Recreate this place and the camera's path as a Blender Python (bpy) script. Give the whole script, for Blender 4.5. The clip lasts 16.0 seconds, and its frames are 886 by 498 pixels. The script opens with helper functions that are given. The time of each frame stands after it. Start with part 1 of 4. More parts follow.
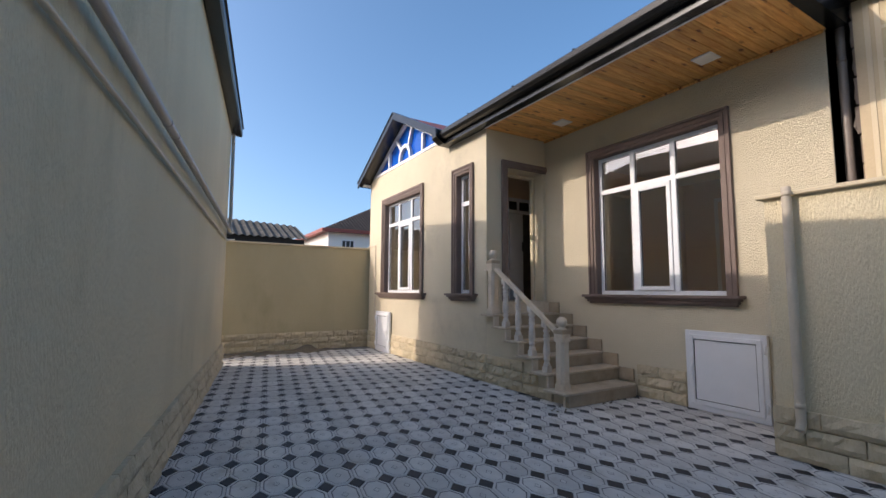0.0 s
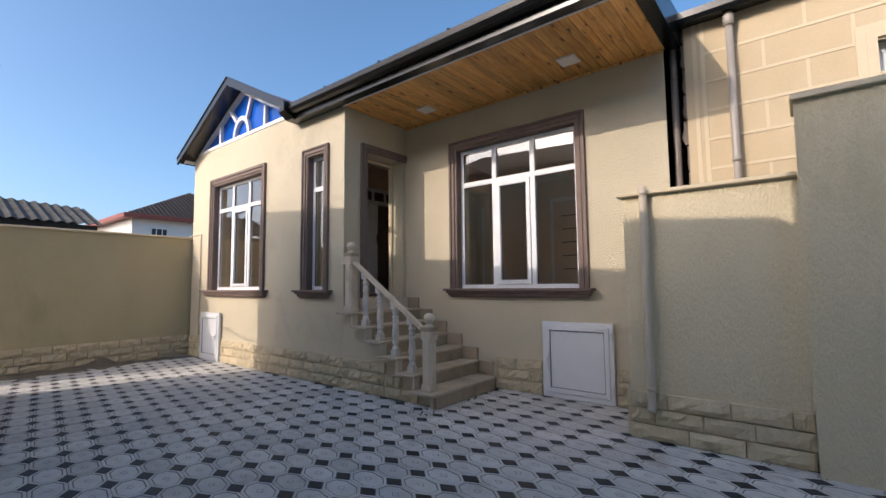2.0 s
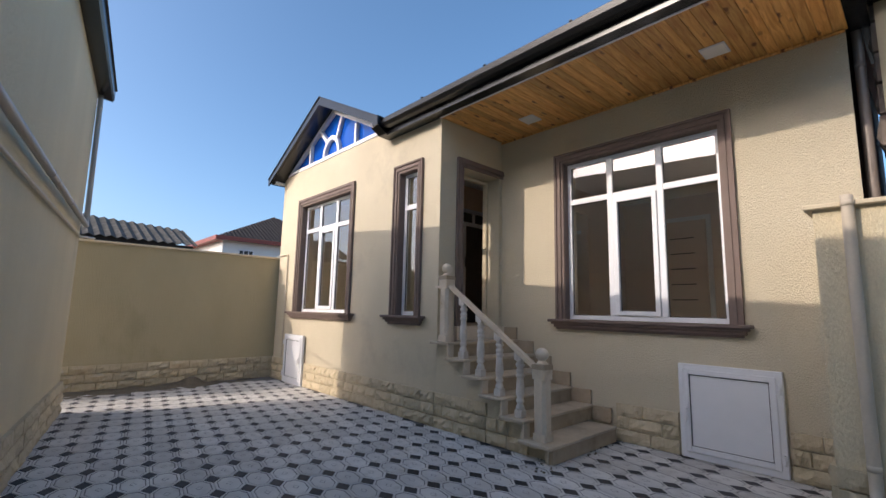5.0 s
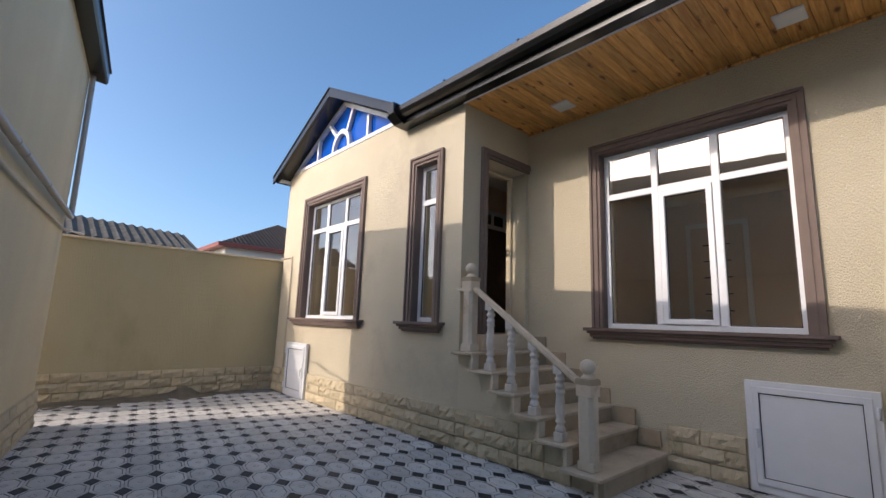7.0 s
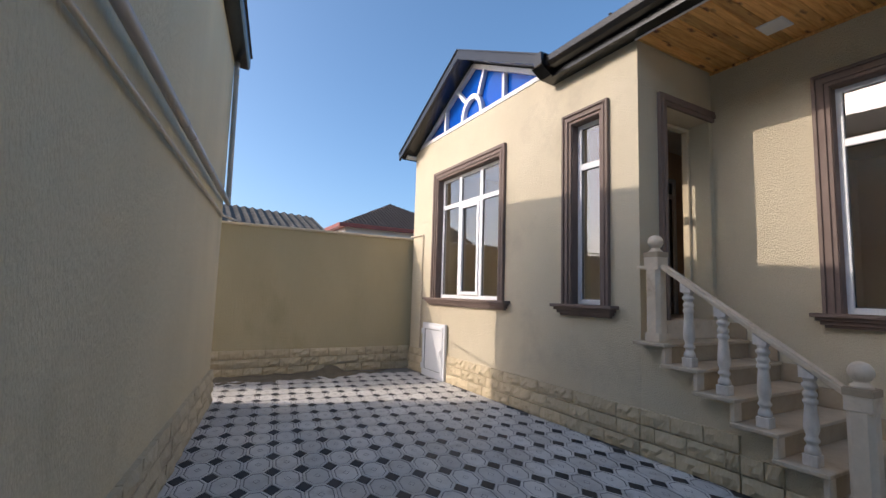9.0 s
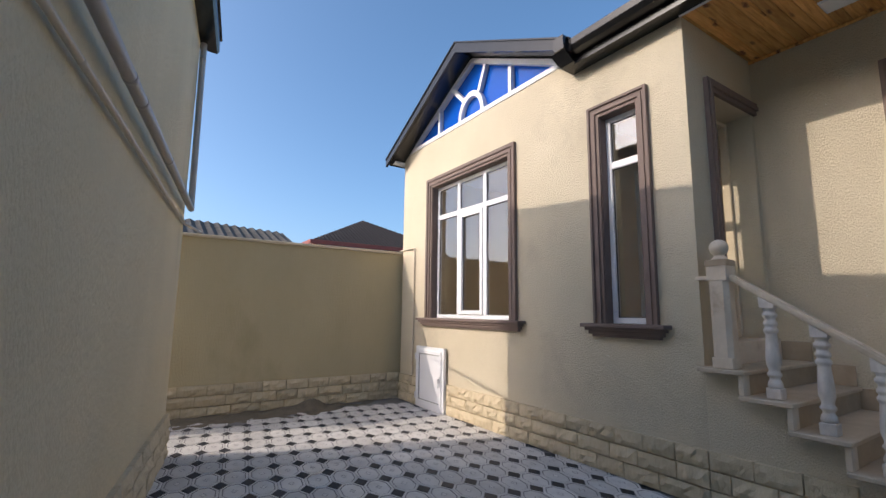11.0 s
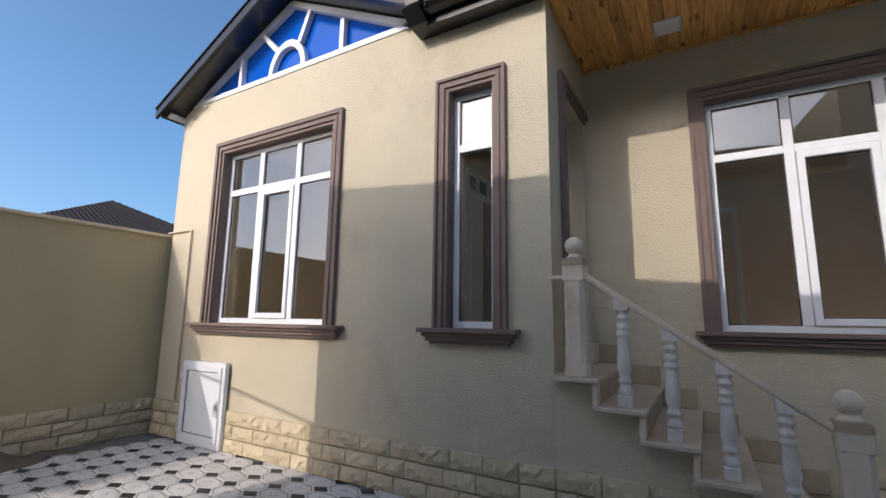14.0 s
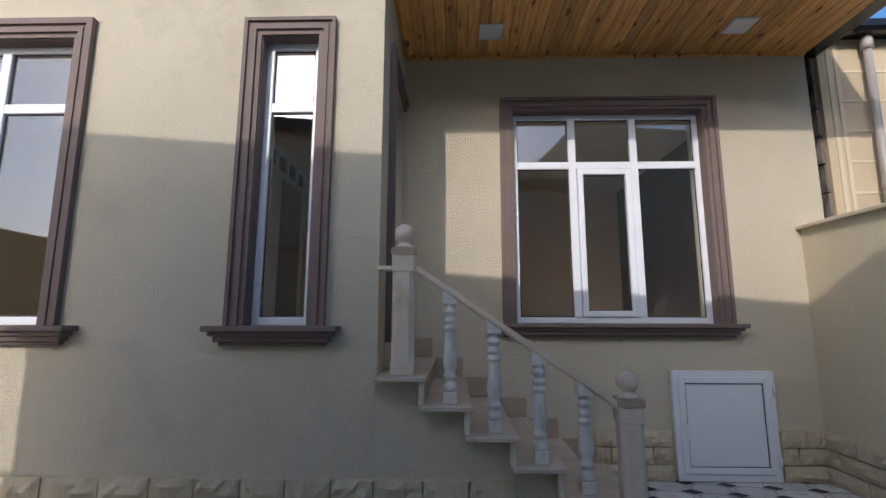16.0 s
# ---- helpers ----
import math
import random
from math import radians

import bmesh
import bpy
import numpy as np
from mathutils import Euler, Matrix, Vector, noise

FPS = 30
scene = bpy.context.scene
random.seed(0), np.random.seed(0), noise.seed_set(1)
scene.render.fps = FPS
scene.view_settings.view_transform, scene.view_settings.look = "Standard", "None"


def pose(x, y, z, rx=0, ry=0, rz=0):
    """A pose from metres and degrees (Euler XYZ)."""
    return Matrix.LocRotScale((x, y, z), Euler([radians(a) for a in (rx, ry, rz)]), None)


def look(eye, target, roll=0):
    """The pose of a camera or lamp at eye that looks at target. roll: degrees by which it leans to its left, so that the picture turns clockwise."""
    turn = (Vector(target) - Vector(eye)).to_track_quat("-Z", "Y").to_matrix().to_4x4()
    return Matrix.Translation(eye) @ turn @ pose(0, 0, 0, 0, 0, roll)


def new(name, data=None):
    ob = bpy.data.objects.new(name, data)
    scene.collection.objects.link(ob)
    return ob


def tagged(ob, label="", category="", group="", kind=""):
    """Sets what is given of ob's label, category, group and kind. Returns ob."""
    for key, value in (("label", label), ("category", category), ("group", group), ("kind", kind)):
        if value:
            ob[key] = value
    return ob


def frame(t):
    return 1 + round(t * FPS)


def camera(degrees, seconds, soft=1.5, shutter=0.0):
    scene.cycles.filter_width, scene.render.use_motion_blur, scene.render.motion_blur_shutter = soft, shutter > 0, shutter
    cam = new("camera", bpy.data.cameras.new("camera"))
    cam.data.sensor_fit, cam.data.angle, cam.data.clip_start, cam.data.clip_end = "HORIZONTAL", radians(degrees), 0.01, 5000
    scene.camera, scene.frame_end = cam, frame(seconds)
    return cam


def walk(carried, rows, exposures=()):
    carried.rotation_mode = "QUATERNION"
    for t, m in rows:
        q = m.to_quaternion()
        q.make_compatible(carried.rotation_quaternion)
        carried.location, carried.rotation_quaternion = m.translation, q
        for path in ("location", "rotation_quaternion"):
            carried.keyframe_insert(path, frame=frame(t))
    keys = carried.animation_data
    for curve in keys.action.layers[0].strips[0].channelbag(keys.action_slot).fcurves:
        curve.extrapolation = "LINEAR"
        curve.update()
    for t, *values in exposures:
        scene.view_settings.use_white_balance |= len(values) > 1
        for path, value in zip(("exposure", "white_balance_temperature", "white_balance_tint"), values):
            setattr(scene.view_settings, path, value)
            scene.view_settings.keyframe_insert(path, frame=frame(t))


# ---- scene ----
cam = camera(89.4, 16.0)
PATH = [
    (0, (-0.242, -0.19, 1.365), (0.769, 1.526, 1.553), 0.3),
    (0.5, (-0.215, -0.006, 1.339), (0.861, 1.672, 1.51), 0.4),
    (1, (-0.167, 0.172, 1.346), (0.928, 1.838, 1.508), 0.5),
    (1.5, (-0.12, 0.318, 1.352), (1.124, 1.875, 1.521), 0.2),
    (2, (-0.128, 0.444, 1.388), (1.425, 1.695, 1.547), -0.6),
    (2.5, (-0.181, 0.554, 1.418), (1.416, 1.744, 1.6), -0.3),
    (3, (-0.202, 0.693, 1.395), (1.266, 2.035, 1.603), 0.6),
    (3.5, (-0.138, 0.855, 1.368), (1.172, 2.349, 1.589), 0.8),
    (4, (-0.085, 0.962, 1.397), (1.115, 2.548, 1.611), 0.1),
    (4.5, (-0.014, 1.07, 1.409), (1.225, 2.622, 1.649), 0.8),
    (4.7, (0.003, 1.14, 1.407), (1.334, 2.612, 1.658), 1.0),
    (6.8, (0.318, 1.695, 1.358), (1.659, 3.14, 1.694), 1.9),
    (7, (0.297, 1.836, 1.318), (1.624, 3.296, 1.646), 2.0),
    (7.5, (0.253, 2.05, 1.364), (1.496, 3.595, 1.63), 2.1),
    (8, (0.199, 2.205, 1.356), (1.349, 3.822, 1.602), 1.9),
    (8.5, (0.195, 2.376, 1.348), (1.201, 4.091, 1.569), 1.9),
    (8.7, (0.192, 2.497, 1.383), (1.163, 4.234, 1.582), 1.8),
    (10.8, (0.177, 3.545, 1.428), (1.227, 5.229, 1.673), 0.4),
    (11, (0.235, 3.597, 1.413), (1.319, 5.255, 1.694), 0.7),
    (11.5, (0.317, 3.765, 1.419), (1.573, 5.288, 1.735), 0.7),
    (12, (0.375, 3.962, 1.439), (1.956, 5.135, 1.792), -0.6),
    (12.5, (0.433, 4.099, 1.405), (2.156, 5.058, 1.737), -0.8),
    (13, (0.558, 4.22, 1.377), (2.307, 5.139, 1.691), -0.5),
    (13.5, (0.641, 4.362, 1.396), (2.376, 5.308, 1.706), 0.1),
    (14, (0.67, 4.517, 1.389), (2.38, 5.505, 1.705), 0.8),
    (14.5, (0.668, 4.713, 1.429), (2.433, 5.593, 1.76), 0.8),
    (15, (0.743, 4.799, 1.416), (2.626, 5.388, 1.741), 0.4),
    (15.5, (0.876, 4.88, 1.415), (2.823, 5.206, 1.738), 0.0),
    (16, (0.965, 4.96, 1.393), (2.942, 5.009, 1.69), 0.1),
]
walk(cam, [(t, look(eye, target, roll)) for t, eye, target, roll in PATH],
     [(0, 1.22, 7300, 15), (8.5, 1.16, 7250, 15), (13, 1.08, 7050, 14), (16, 0.93, 6450, 12)])

# ---- world, sun, exposure ----
SUN_TO = Vector((-1.0, 0.33, 0.555)).normalized()
elev = math.asin(SUN_TO.z)
world = bpy.data.worlds.new("sky")
scene.world = world
world.use_nodes = True
wn = world.node_tree
sky = wn.nodes.new("ShaderNodeTexSky")
sky.sky_type = "NISHITA"
sky.sun_disc = False
sky.sun_elevation = elev
sky.sun_rotation = math.atan2(SUN_TO.x, SUN_TO.y)
sky.air_density, sky.dust_density, sky.ozone_density = 0.75, 3.0, 4.4
tone = wn.nodes.new("ShaderNodeHueSaturation")
tone.inputs["Hue"].default_value, tone.inputs["Saturation"].default_value = 0.492, 1.12
wn.links.new(sky.outputs[0], tone.inputs["Color"])
wn.links.new(tone.outputs[0], wn.nodes["Background"].inputs[0])
wn.nodes["Background"].inputs[1].default_value = 0.14
sun = new("sun", bpy.data.lights.new("sun", "SUN"))
sun.data.energy, sun.data.angle, sun.data.color = 1.10, radians(0.5), (1.0, 0.955, 0.885)
sun.matrix_world = look(SUN_TO * 30, (0, 0, 0))


# ---- materials ----
def material(name, a, b, rough=0.85, scale=3.0, fine=60.0, bump=0.3, bump_scale=None, dist=0.01, metal=0.0, spread=0.12, stain=None,
             mapping=None, island=False, obj_random=False, fine_mix=0.32, specks=0.0):
    m = bpy.data.materials.new(name)
    m.use_nodes = True
    nt = m.node_tree
    n, l = nt.nodes, nt.links
    p = n["Principled BSDF"]
    p.inputs["Roughness"].default_value, p.inputs["Metallic"].default_value = rough, metal
    co = n.new("ShaderNodeTexCoord")
    src = co.outputs["Object"]
    if obj_random:
        info = n.new("ShaderNodeObjectInfo")
        add = n.new("ShaderNodeVectorMath")
        mul = n.new("ShaderNodeMath")
        mul.operation, mul.inputs[1].default_value = "MULTIPLY", 37.0
        l.new(info.outputs["Random"], mul.inputs[0])
        l.new(src, add.inputs[0]), l.new(mul.outputs[0], add.inputs[1])
        src = add.outputs[0]
    if mapping:
        mp = n.new("ShaderNodeMapping")
        mp.inputs["Scale"].default_value = mapping
        l.new(src, mp.inputs[0])
        src = mp.outputs[0]

    def tex(s, detail=4.0, r=0.6):
        t = n.new("ShaderNodeTexNoise")
        t.inputs["Scale"].default_value, t.inputs["Detail"].default_value, t.inputs["Roughness"].default_value = s, detail, r
        l.new(src, t.inputs["Vector"])
        return t.outputs[0]

    def mix(fac, c1, c2, mode="MIX"):
        x = n.new("ShaderNodeMix")
        x.data_type, x.blend_type = "RGBA", mode
        if isinstance(fac, float):
            x.inputs["Factor"].default_value = fac
        else:
            l.new(fac, x.inputs["Factor"])
        for c, k in ((c1, "A"), (c2, "B")):
            s = [i for i in x.inputs if i.name == k and i.type == "RGBA"][0]
            if isinstance(c, tuple):
                s.default_value = (*c, 1)
            else:
                l.new(c, s)
        return [o for o in x.outputs if o.type == "RGBA"][0]

    def ramp(v, lo, hi):
        r = n.new("ShaderNodeMapRange")
        r.inputs["From Min"].default_value, r.inputs["From Max"].default_value = lo, hi
        l.new(v, r.inputs["Value"])
        return r.outputs[0]

    col = mix(ramp(tex(scale), 0.3, 0.7), a, b)
    grain = ramp(tex(fine, 3.0), 0.3, 0.75)
    dark = tuple(c * 0.72 for c in a)
    inv = n.new("ShaderNodeMath")
    inv.operation, inv.inputs[1].default_value = "MULTIPLY", fine_mix
    l.new(grain, inv.inputs[0])
    col = mix(inv.outputs[0], col, dark)
    if stain:
        col = mix(ramp(tex(scale * 0.45, 6.0, 0.7), 0.56, 0.72), col, stain)
    if specks:
        vo = n.new("ShaderNodeTexVoronoi")
        vo.inputs["Scale"].default_value = 16.0
        l.new(src, vo.inputs["Vector"])
        sp = n.new("ShaderNodeMapRange")
        sp.inputs["From Min"].default_value, sp.inputs["From Max"].default_value = 0.10, 0.05
        l.new(vo.outputs["Distance"], sp.inputs["Value"])
        mk = n.new("ShaderNodeMath")
        mk.operation = "MULTIPLY"
        l.new(sp.outputs[0], mk.inputs[0]), l.new(ramp(tex(2.3, 2.0), 0.54, 0.62), mk.inputs[1])
        col = mix(mk.outputs[0], col, (specks, specks * 0.97, specks * 0.9))
    if island or obj_random:
        if island:
            rnd = n.new("ShaderNodeNewGeometry").outputs["Random Per Island"]
        else:
            rnd = info.outputs["Random"]
        h = n.new("ShaderNodeHueSaturation")
        v = n.new("ShaderNodeMapRange")
        v.inputs["To Min"].default_value, v.inputs["To Max"].default_value = 1 - spread, 1 + spread
        l.new(rnd, v.inputs["Value"]), l.new(v.outputs[0], h.inputs["Value"]), l.new(col, h.inputs["Color"])
        col = h.outputs[0]
    l.new(col, p.inputs["Base Color"])
    if bump:
        bp = n.new("ShaderNodeBump")
        bp.inputs["Strength"].default_value, bp.inputs["Distance"].default_value = bump, dist
        l.new(tex(bump_scale or fine, 5.0), bp.inputs["Height"])
        l.new(bp.outputs[0], p.inputs["Normal"])
    return m


PLASTER = material("beige_plaster", (0.69, 0.61, 0.46), (0.63, 0.555, 0.41), 0.95, 1.1, 85, 1.0, 80, 0.018, stain=(0.51, 0.445, 0.335), specks=0.78)
PLASTER_OLD = material("rough_beige_plaster", (0.76, 0.655, 0.46), (0.67, 0.575, 0.395), 0.95, 1.2, 90, 1.0, 60, 0.016, stain=(0.51, 0.435, 0.28), mapping=(1, 1, 0.4))
PLASTER_DULL = material("dull_ochre_plaster", (0.56, 0.475, 0.305), (0.48, 0.405, 0.255), 0.95, 1.2, 90, 1.0, 60, 0.012, stain=(0.40, 0.34, 0.21), mapping=(1, 1, 0.5))
STONE = material("split_limestone", (0.68, 0.57, 0.40), (0.58, 0.48, 0.32), 0.9, 9, 30, 0.9, 28, 0.014, obj_random=True, spread=0.10)
MARBLE = material("pale_stair_stone", (0.74, 0.63, 0.50), (0.62, 0.51, 0.385), 0.6, 5, 30, 0.25, 60, 0.003, stain=(0.44, 0.335, 0.23))
TREAD = material("worn_tread_stone", (0.60, 0.50, 0.38), (0.47, 0.38, 0.275), 0.6, 5, 30, 0.25, 60, 0.003, stain=(0.34, 0.265, 0.18))
# Brown stone, darkened beyond the treads to hold the shade under their nosings.
RISER = material("brownish_stone_with_shade", (0.46, 0.365, 0.26), (0.36, 0.275, 0.185), 0.6, 5, 30, 0.25, 60, 0.003, stain=(0.28, 0.21, 0.14))
BALUSTER = material("grey_veined_marble", (0.76, 0.70, 0.64), (0.52, 0.47, 0.42), 0.5, 14, 50, 0.12, 60, 0.002, mapping=(1, 1, 0.5))
TRIM = material("brown_moulding", (0.20, 0.145, 0.125), (0.165, 0.118, 0.10), 0.75, 5, 90, 0.15, 90, 0.002)
PVC = material("white_plastic", (0.78, 0.79, 0.82), (0.74, 0.75, 0.78), 0.35, 4, 40, 0.0, fine_mix=0.05)
BLACK = material("black_metal", (0.007, 0.007, 0.008), (0.012, 0.012, 0.013), 0.24, 5, 60, 0.08, 8, 0.004, fine_mix=0.2)
BLACK.node_tree.nodes["Principled BSDF"].inputs["Specular IOR Level"].default_value = 0.45
RED = material("red_roof_metal", (0.30, 0.07, 0.045), (0.24, 0.05, 0.035), 0.5, 4, 60, 0.1)
TILE = material("grey_cement_tile", (0.68, 0.66, 0.63), (0.55, 0.53, 0.505), 0.7, 7, 70, 0.2, 60, 0.002, obj_random=True, spread=0.14, stain=(0.42, 0.39, 0.35))
TILE_FAR = material("grey_cement_tile_joined", (0.68, 0.66, 0.63), (0.55, 0.53, 0.505), 0.7, 5, 70, 0.2, 60, 0.002, island=True, spread=0.12, stain=(0.42, 0.39, 0.35))
GROOVE = material("tile_groove_dirt", (0.24, 0.235, 0.23), (0.19, 0.185, 0.18), 0.9, 8, 60, 0.2)
DOT = material("black_tile", (0.018, 0.018, 0.023), (0.032, 0.031, 0.035), 0.6, 8, 60, 0.2, 60, 0.002, obj_random=True, spread=0.4)
DOT_FAR = material("black_tile_joined", (0.018, 0.018, 0.023), (0.032, 0.031, 0.035), 0.6, 8, 60, 0.2, 60, 0.002, island=True, spread=0.4)
GROUT = material("cement_bed", (0.22, 0.215, 0.21), (0.16, 0.155, 0.15), 0.95, 5, 60, 0.3)
EARTH = material("grey_brown_earth", (0.20, 0.165, 0.12), (0.13, 0.11, 0.085), 0.95, 6, 50, 0.8, 30, 0.02)
PIPE = material("grey_beige_pipe", (0.62, 0.53, 0.42), (0.55, 0.465, 0.36), 0.45, 3, 40, 0.05)
PIPE_G = material("grey_plastic_pipe", (0.43, 0.385, 0.345), (0.36, 0.32, 0.285), 0.4, 3, 40, 0.05)
BROWN_PIPE = material("brown_downpipe", (0.27, 0.22, 0.19), (0.22, 0.175, 0.15), 0.4, 3, 40, 0.05)
ROUGH_BLOCK = material("bare_block", (0.20, 0.165, 0.145), (0.13, 0.11, 0.10), 0.95, 7, 30, 0.9, 22, 0.02, obj_random=True, spread=0.25)
NEIGHBOUR = material("ochre_render", (0.62, 0.50, 0.34), (0.56, 0.445, 0.29), 0.95, 2, 70, 0.5, 60, 0.006, obj_random=True, spread=0.06)
BAND = material("pale_render_band", (0.68, 0.58, 0.42), (0.63, 0.53, 0.38), 0.95, 2, 70, 0.3, 60, 0.004)
ROOM = material("room_wall_paint", (0.76, 0.59, 0.45), (0.69, 0.53, 0.40), 0.85, 2, 40, 0.1)
ROOM_FLOOR = material("room_laminate", (0.46, 0.34, 0.24), (0.38, 0.28, 0.19), 0.4, 4, 30, 0.05)
WHITE = material("white_paint", (0.78, 0.77, 0.74), (0.74, 0.73, 0.70), 0.7, 3, 40, 0.05, fine_mix=0.05)
SLATE = material("weathered_corrugated_sheet", (0.11, 0.10, 0.085), (0.045, 0.042, 0.038), 0.95, 4, 30, 0.3, stain=(0.17, 0.16, 0.14))
DARK_ROOF = material("dark_brown_sheet_roof", (0.032, 0.024, 0.022), (0.022, 0.018, 0.017), 0.9, 4, 30, 0.1)
# Dark timber; also stands in for shade under the shed roof and the attic.
DARK = material("dark_timber_and_shade", (0.03, 0.028, 0.026), (0.02, 0.018, 0.017), 0.9, 4, 30, 0.1)
LAMP = material("white_light_panel", (0.85, 0.84, 0.82), (0.83, 0.82, 0.8), 0.4, 3, 30, 0.0, fine_mix=0.03)
RUBBER = material("dark_gasket", (0.03, 0.03, 0.032), (0.04, 0.04, 0.042), 0.6, 4, 30, 0.0)


def wood():
    m = bpy.data.materials.new("knotty_pine")
    m.use_nodes = True
    nt = m.node_tree
    n, l = nt.nodes, nt.links
    p = n["Principled BSDF"]
    p.inputs["Roughness"].default_value = 0.42
    co = n.new("ShaderNodeTexCoord")
    geo = n.new("ShaderNodeNewGeometry")
    mul = n.new("ShaderNodeMath")
    mul.operation, mul.inputs[1].default_value = "MULTIPLY", 53.0
    add = n.new("ShaderNodeVectorMath")
    l.new(geo.outputs["Random Per Island"], mul.inputs[0])
    l.new(co.outputs["Object"], add.inputs[0]), l.new(mul.outputs[0], add.inputs[1])
    mp = n.new("ShaderNodeMapping")
    mp.inputs["Scale"].default_value = (2.2, 26, 5)
    l.new(add.outputs[0], mp.inputs[0])
    g = n.new("ShaderNodeTexNoise")
    g.inputs["Scale"].default_value, g.inputs["Detail"].default_value, g.inputs["Distortion"].default_value = 1.4, 5, 0.8
    l.new(mp.outputs[0], g.inputs["Vector"])
    r = n.new("ShaderNodeValToRGB")
    r.color_ramp.elements[0].color, r.color_ramp.elements[0].position = (0.60, 0.255, 0.06, 1), 0.3
    r.color_ramp.elements[1].color, r.color_ramp.elements[1].position = (0.92, 0.54, 0.19, 1), 0.7
    l.new(g.outputs[0], r.inputs[0])
    mk = n.new("ShaderNodeMapping")
    mk.inputs["Scale"].default_value = (3.4, 10.0, 1)
    wob = n.new("ShaderNodeTexNoise")
    wob.inputs["Scale"].default_value, wob.inputs["Detail"].default_value = 16.0, 3.0
    l.new(add.outputs[0], wob.inputs["Vector"])
    wm = n.new("ShaderNodeVectorMath")
    wm.operation = "MULTIPLY_ADD"
    wm.inputs[1].default_value = (0.11, 0.05, 0.0)
    l.new(wob.outputs["Color"], wm.inputs[0]), l.new(add.outputs[0], wm.inputs[2])
    l.new(wm.outputs[0], mk.inputs[0])
    v = n.new("ShaderNodeTexVoronoi")
    v.inputs["Scale"].default_value = 1.0
    l.new(mk.outputs[0], v.inputs["Vector"])
    k = n.new("ShaderNodeMapRange")
    k.inputs["From Min"].default_value, k.inputs["From Max"].default_value = 0.10, 0.25
    k.inputs["To Min"].default_value, k.inputs["To Max"].default_value = 1.0, 0.0
    l.new(v.outputs["Distance"], k.inputs["Value"])
    mx = n.new("ShaderNodeMix")
    mx.data_type = "RGBA"
    l.new(k.outputs[0], mx.inputs["Factor"])
    l.new(r.outputs[0], [i for i in mx.inputs if i.name == "A" and i.type == "RGBA"][0])
    [i for i in mx.inputs if i.name == "B" and i.type == "RGBA"][0].default_value = (0.20, 0.06, 0.014, 1)
    h = n.new("ShaderNodeHueSaturation")
    vr = n.new("ShaderNodeMapRange")
    vr.inputs["To Min"].default_value, vr.inputs["To Max"].default_value = 0.72, 1.12
    l.new(geo.outputs["Random Per Island"], vr.inputs["Value"]), l.new(vr.outputs[0], h.inputs["Value"])
    l.new([o for o in mx.outputs if o.type == "RGBA"][0], h.inputs["Color"])
    l.new(h.outputs[0], p.inputs["Base Color"])
    return m


def glass(name, tint, ior, rough=0.0, transmission=1.0):
    m = bpy.data.materials.new(name)
    m.use_nodes = True
    p = m.node_tree.nodes["Principled BSDF"]
    p.inputs["Base Color"].default_value = (*tint, 1)
    p.inputs["Roughness"].default_value, p.inputs["IOR"].default_value = rough, ior
    p.inputs["Transmission Weight"].default_value = transmission
    return m


PINE = wood()
GLASS = glass("window_glass", (0.93, 0.95, 0.95), 1.7)
BLUE_GLASS = glass("blue_film_glass", (0.002, 0.085, 0.45), 1.33, 0.06, 0.0)


# ---- building helpers ----
def box(bm, x0, x1, y0, y1, z0, z1, mat=0):
    v = [bm.verts.new((x, y, z)) for x in (x0, x1) for y in (y0, y1) for z in (z0, z1)]
    for q in ((0, 1, 3, 2), (4, 6, 7, 5), (0, 4, 5, 1), (2, 3, 7, 6), (0, 2, 6, 4), (1, 5, 7, 3)):
        bm.faces.new([v[i] for i in q]).material_index = mat


def soft_box(bm, x0, x1, y0, y1, z0, z1, r=0.006, seg=1):
    b = bmesh.new()
    box(b, x0, x1, y0, y1, z0, z1)
    bmesh.ops.recalc_face_normals(b, faces=b.faces)
    bmesh.ops.bevel(b, geom=b.edges[:], offset=r, segments=seg, affect="EDGES")
    join(bm, b)


def join(bm, b):
    table = {v: bm.verts.new(v.co) for v in b.verts}
    for f in b.faces:
        g = bm.faces.new([table[v] for v in f.verts])
        g.material_index, g.smooth = f.material_index, f.smooth
    b.free()


def prism(bm, outline, axis, a, b):
    """A closed outline of (u, v) pulled along an axis from a to b."""
    def at(u, v, w):
        return {"x": (w, u, v), "y": (u, w, v), "z": (u, v, w)}[axis]
    lo = [bm.verts.new(at(u, v, a)) for u, v in outline]
    hi = [bm.verts.new(at(u, v, b)) for u, v in outline]
    n = len(outline)
    bm.faces.new(lo), bm.faces.new(hi[::-1])
    for i in range(n):
        bm.faces.new((lo[i], hi[i], hi[(i + 1) % n], lo[(i + 1) % n]))


def lathe(bm, profile, cx, cy, seg=20):
    rings = [[bm.verts.new((cx + r * math.cos(2 * math.pi * i / seg), cy + r * math.sin(2 * math.pi * i / seg), z)) for i in range(seg)] for r, z in profile]
    for a, b in zip(rings, rings[1:]):
        for i in range(seg):
            bm.faces.new((a[i], a[(i + 1) % seg], b[(i + 1) % seg], b[i])).smooth = True
    bm.faces.new(rings[0][::-1]), bm.faces.new(rings[-1])


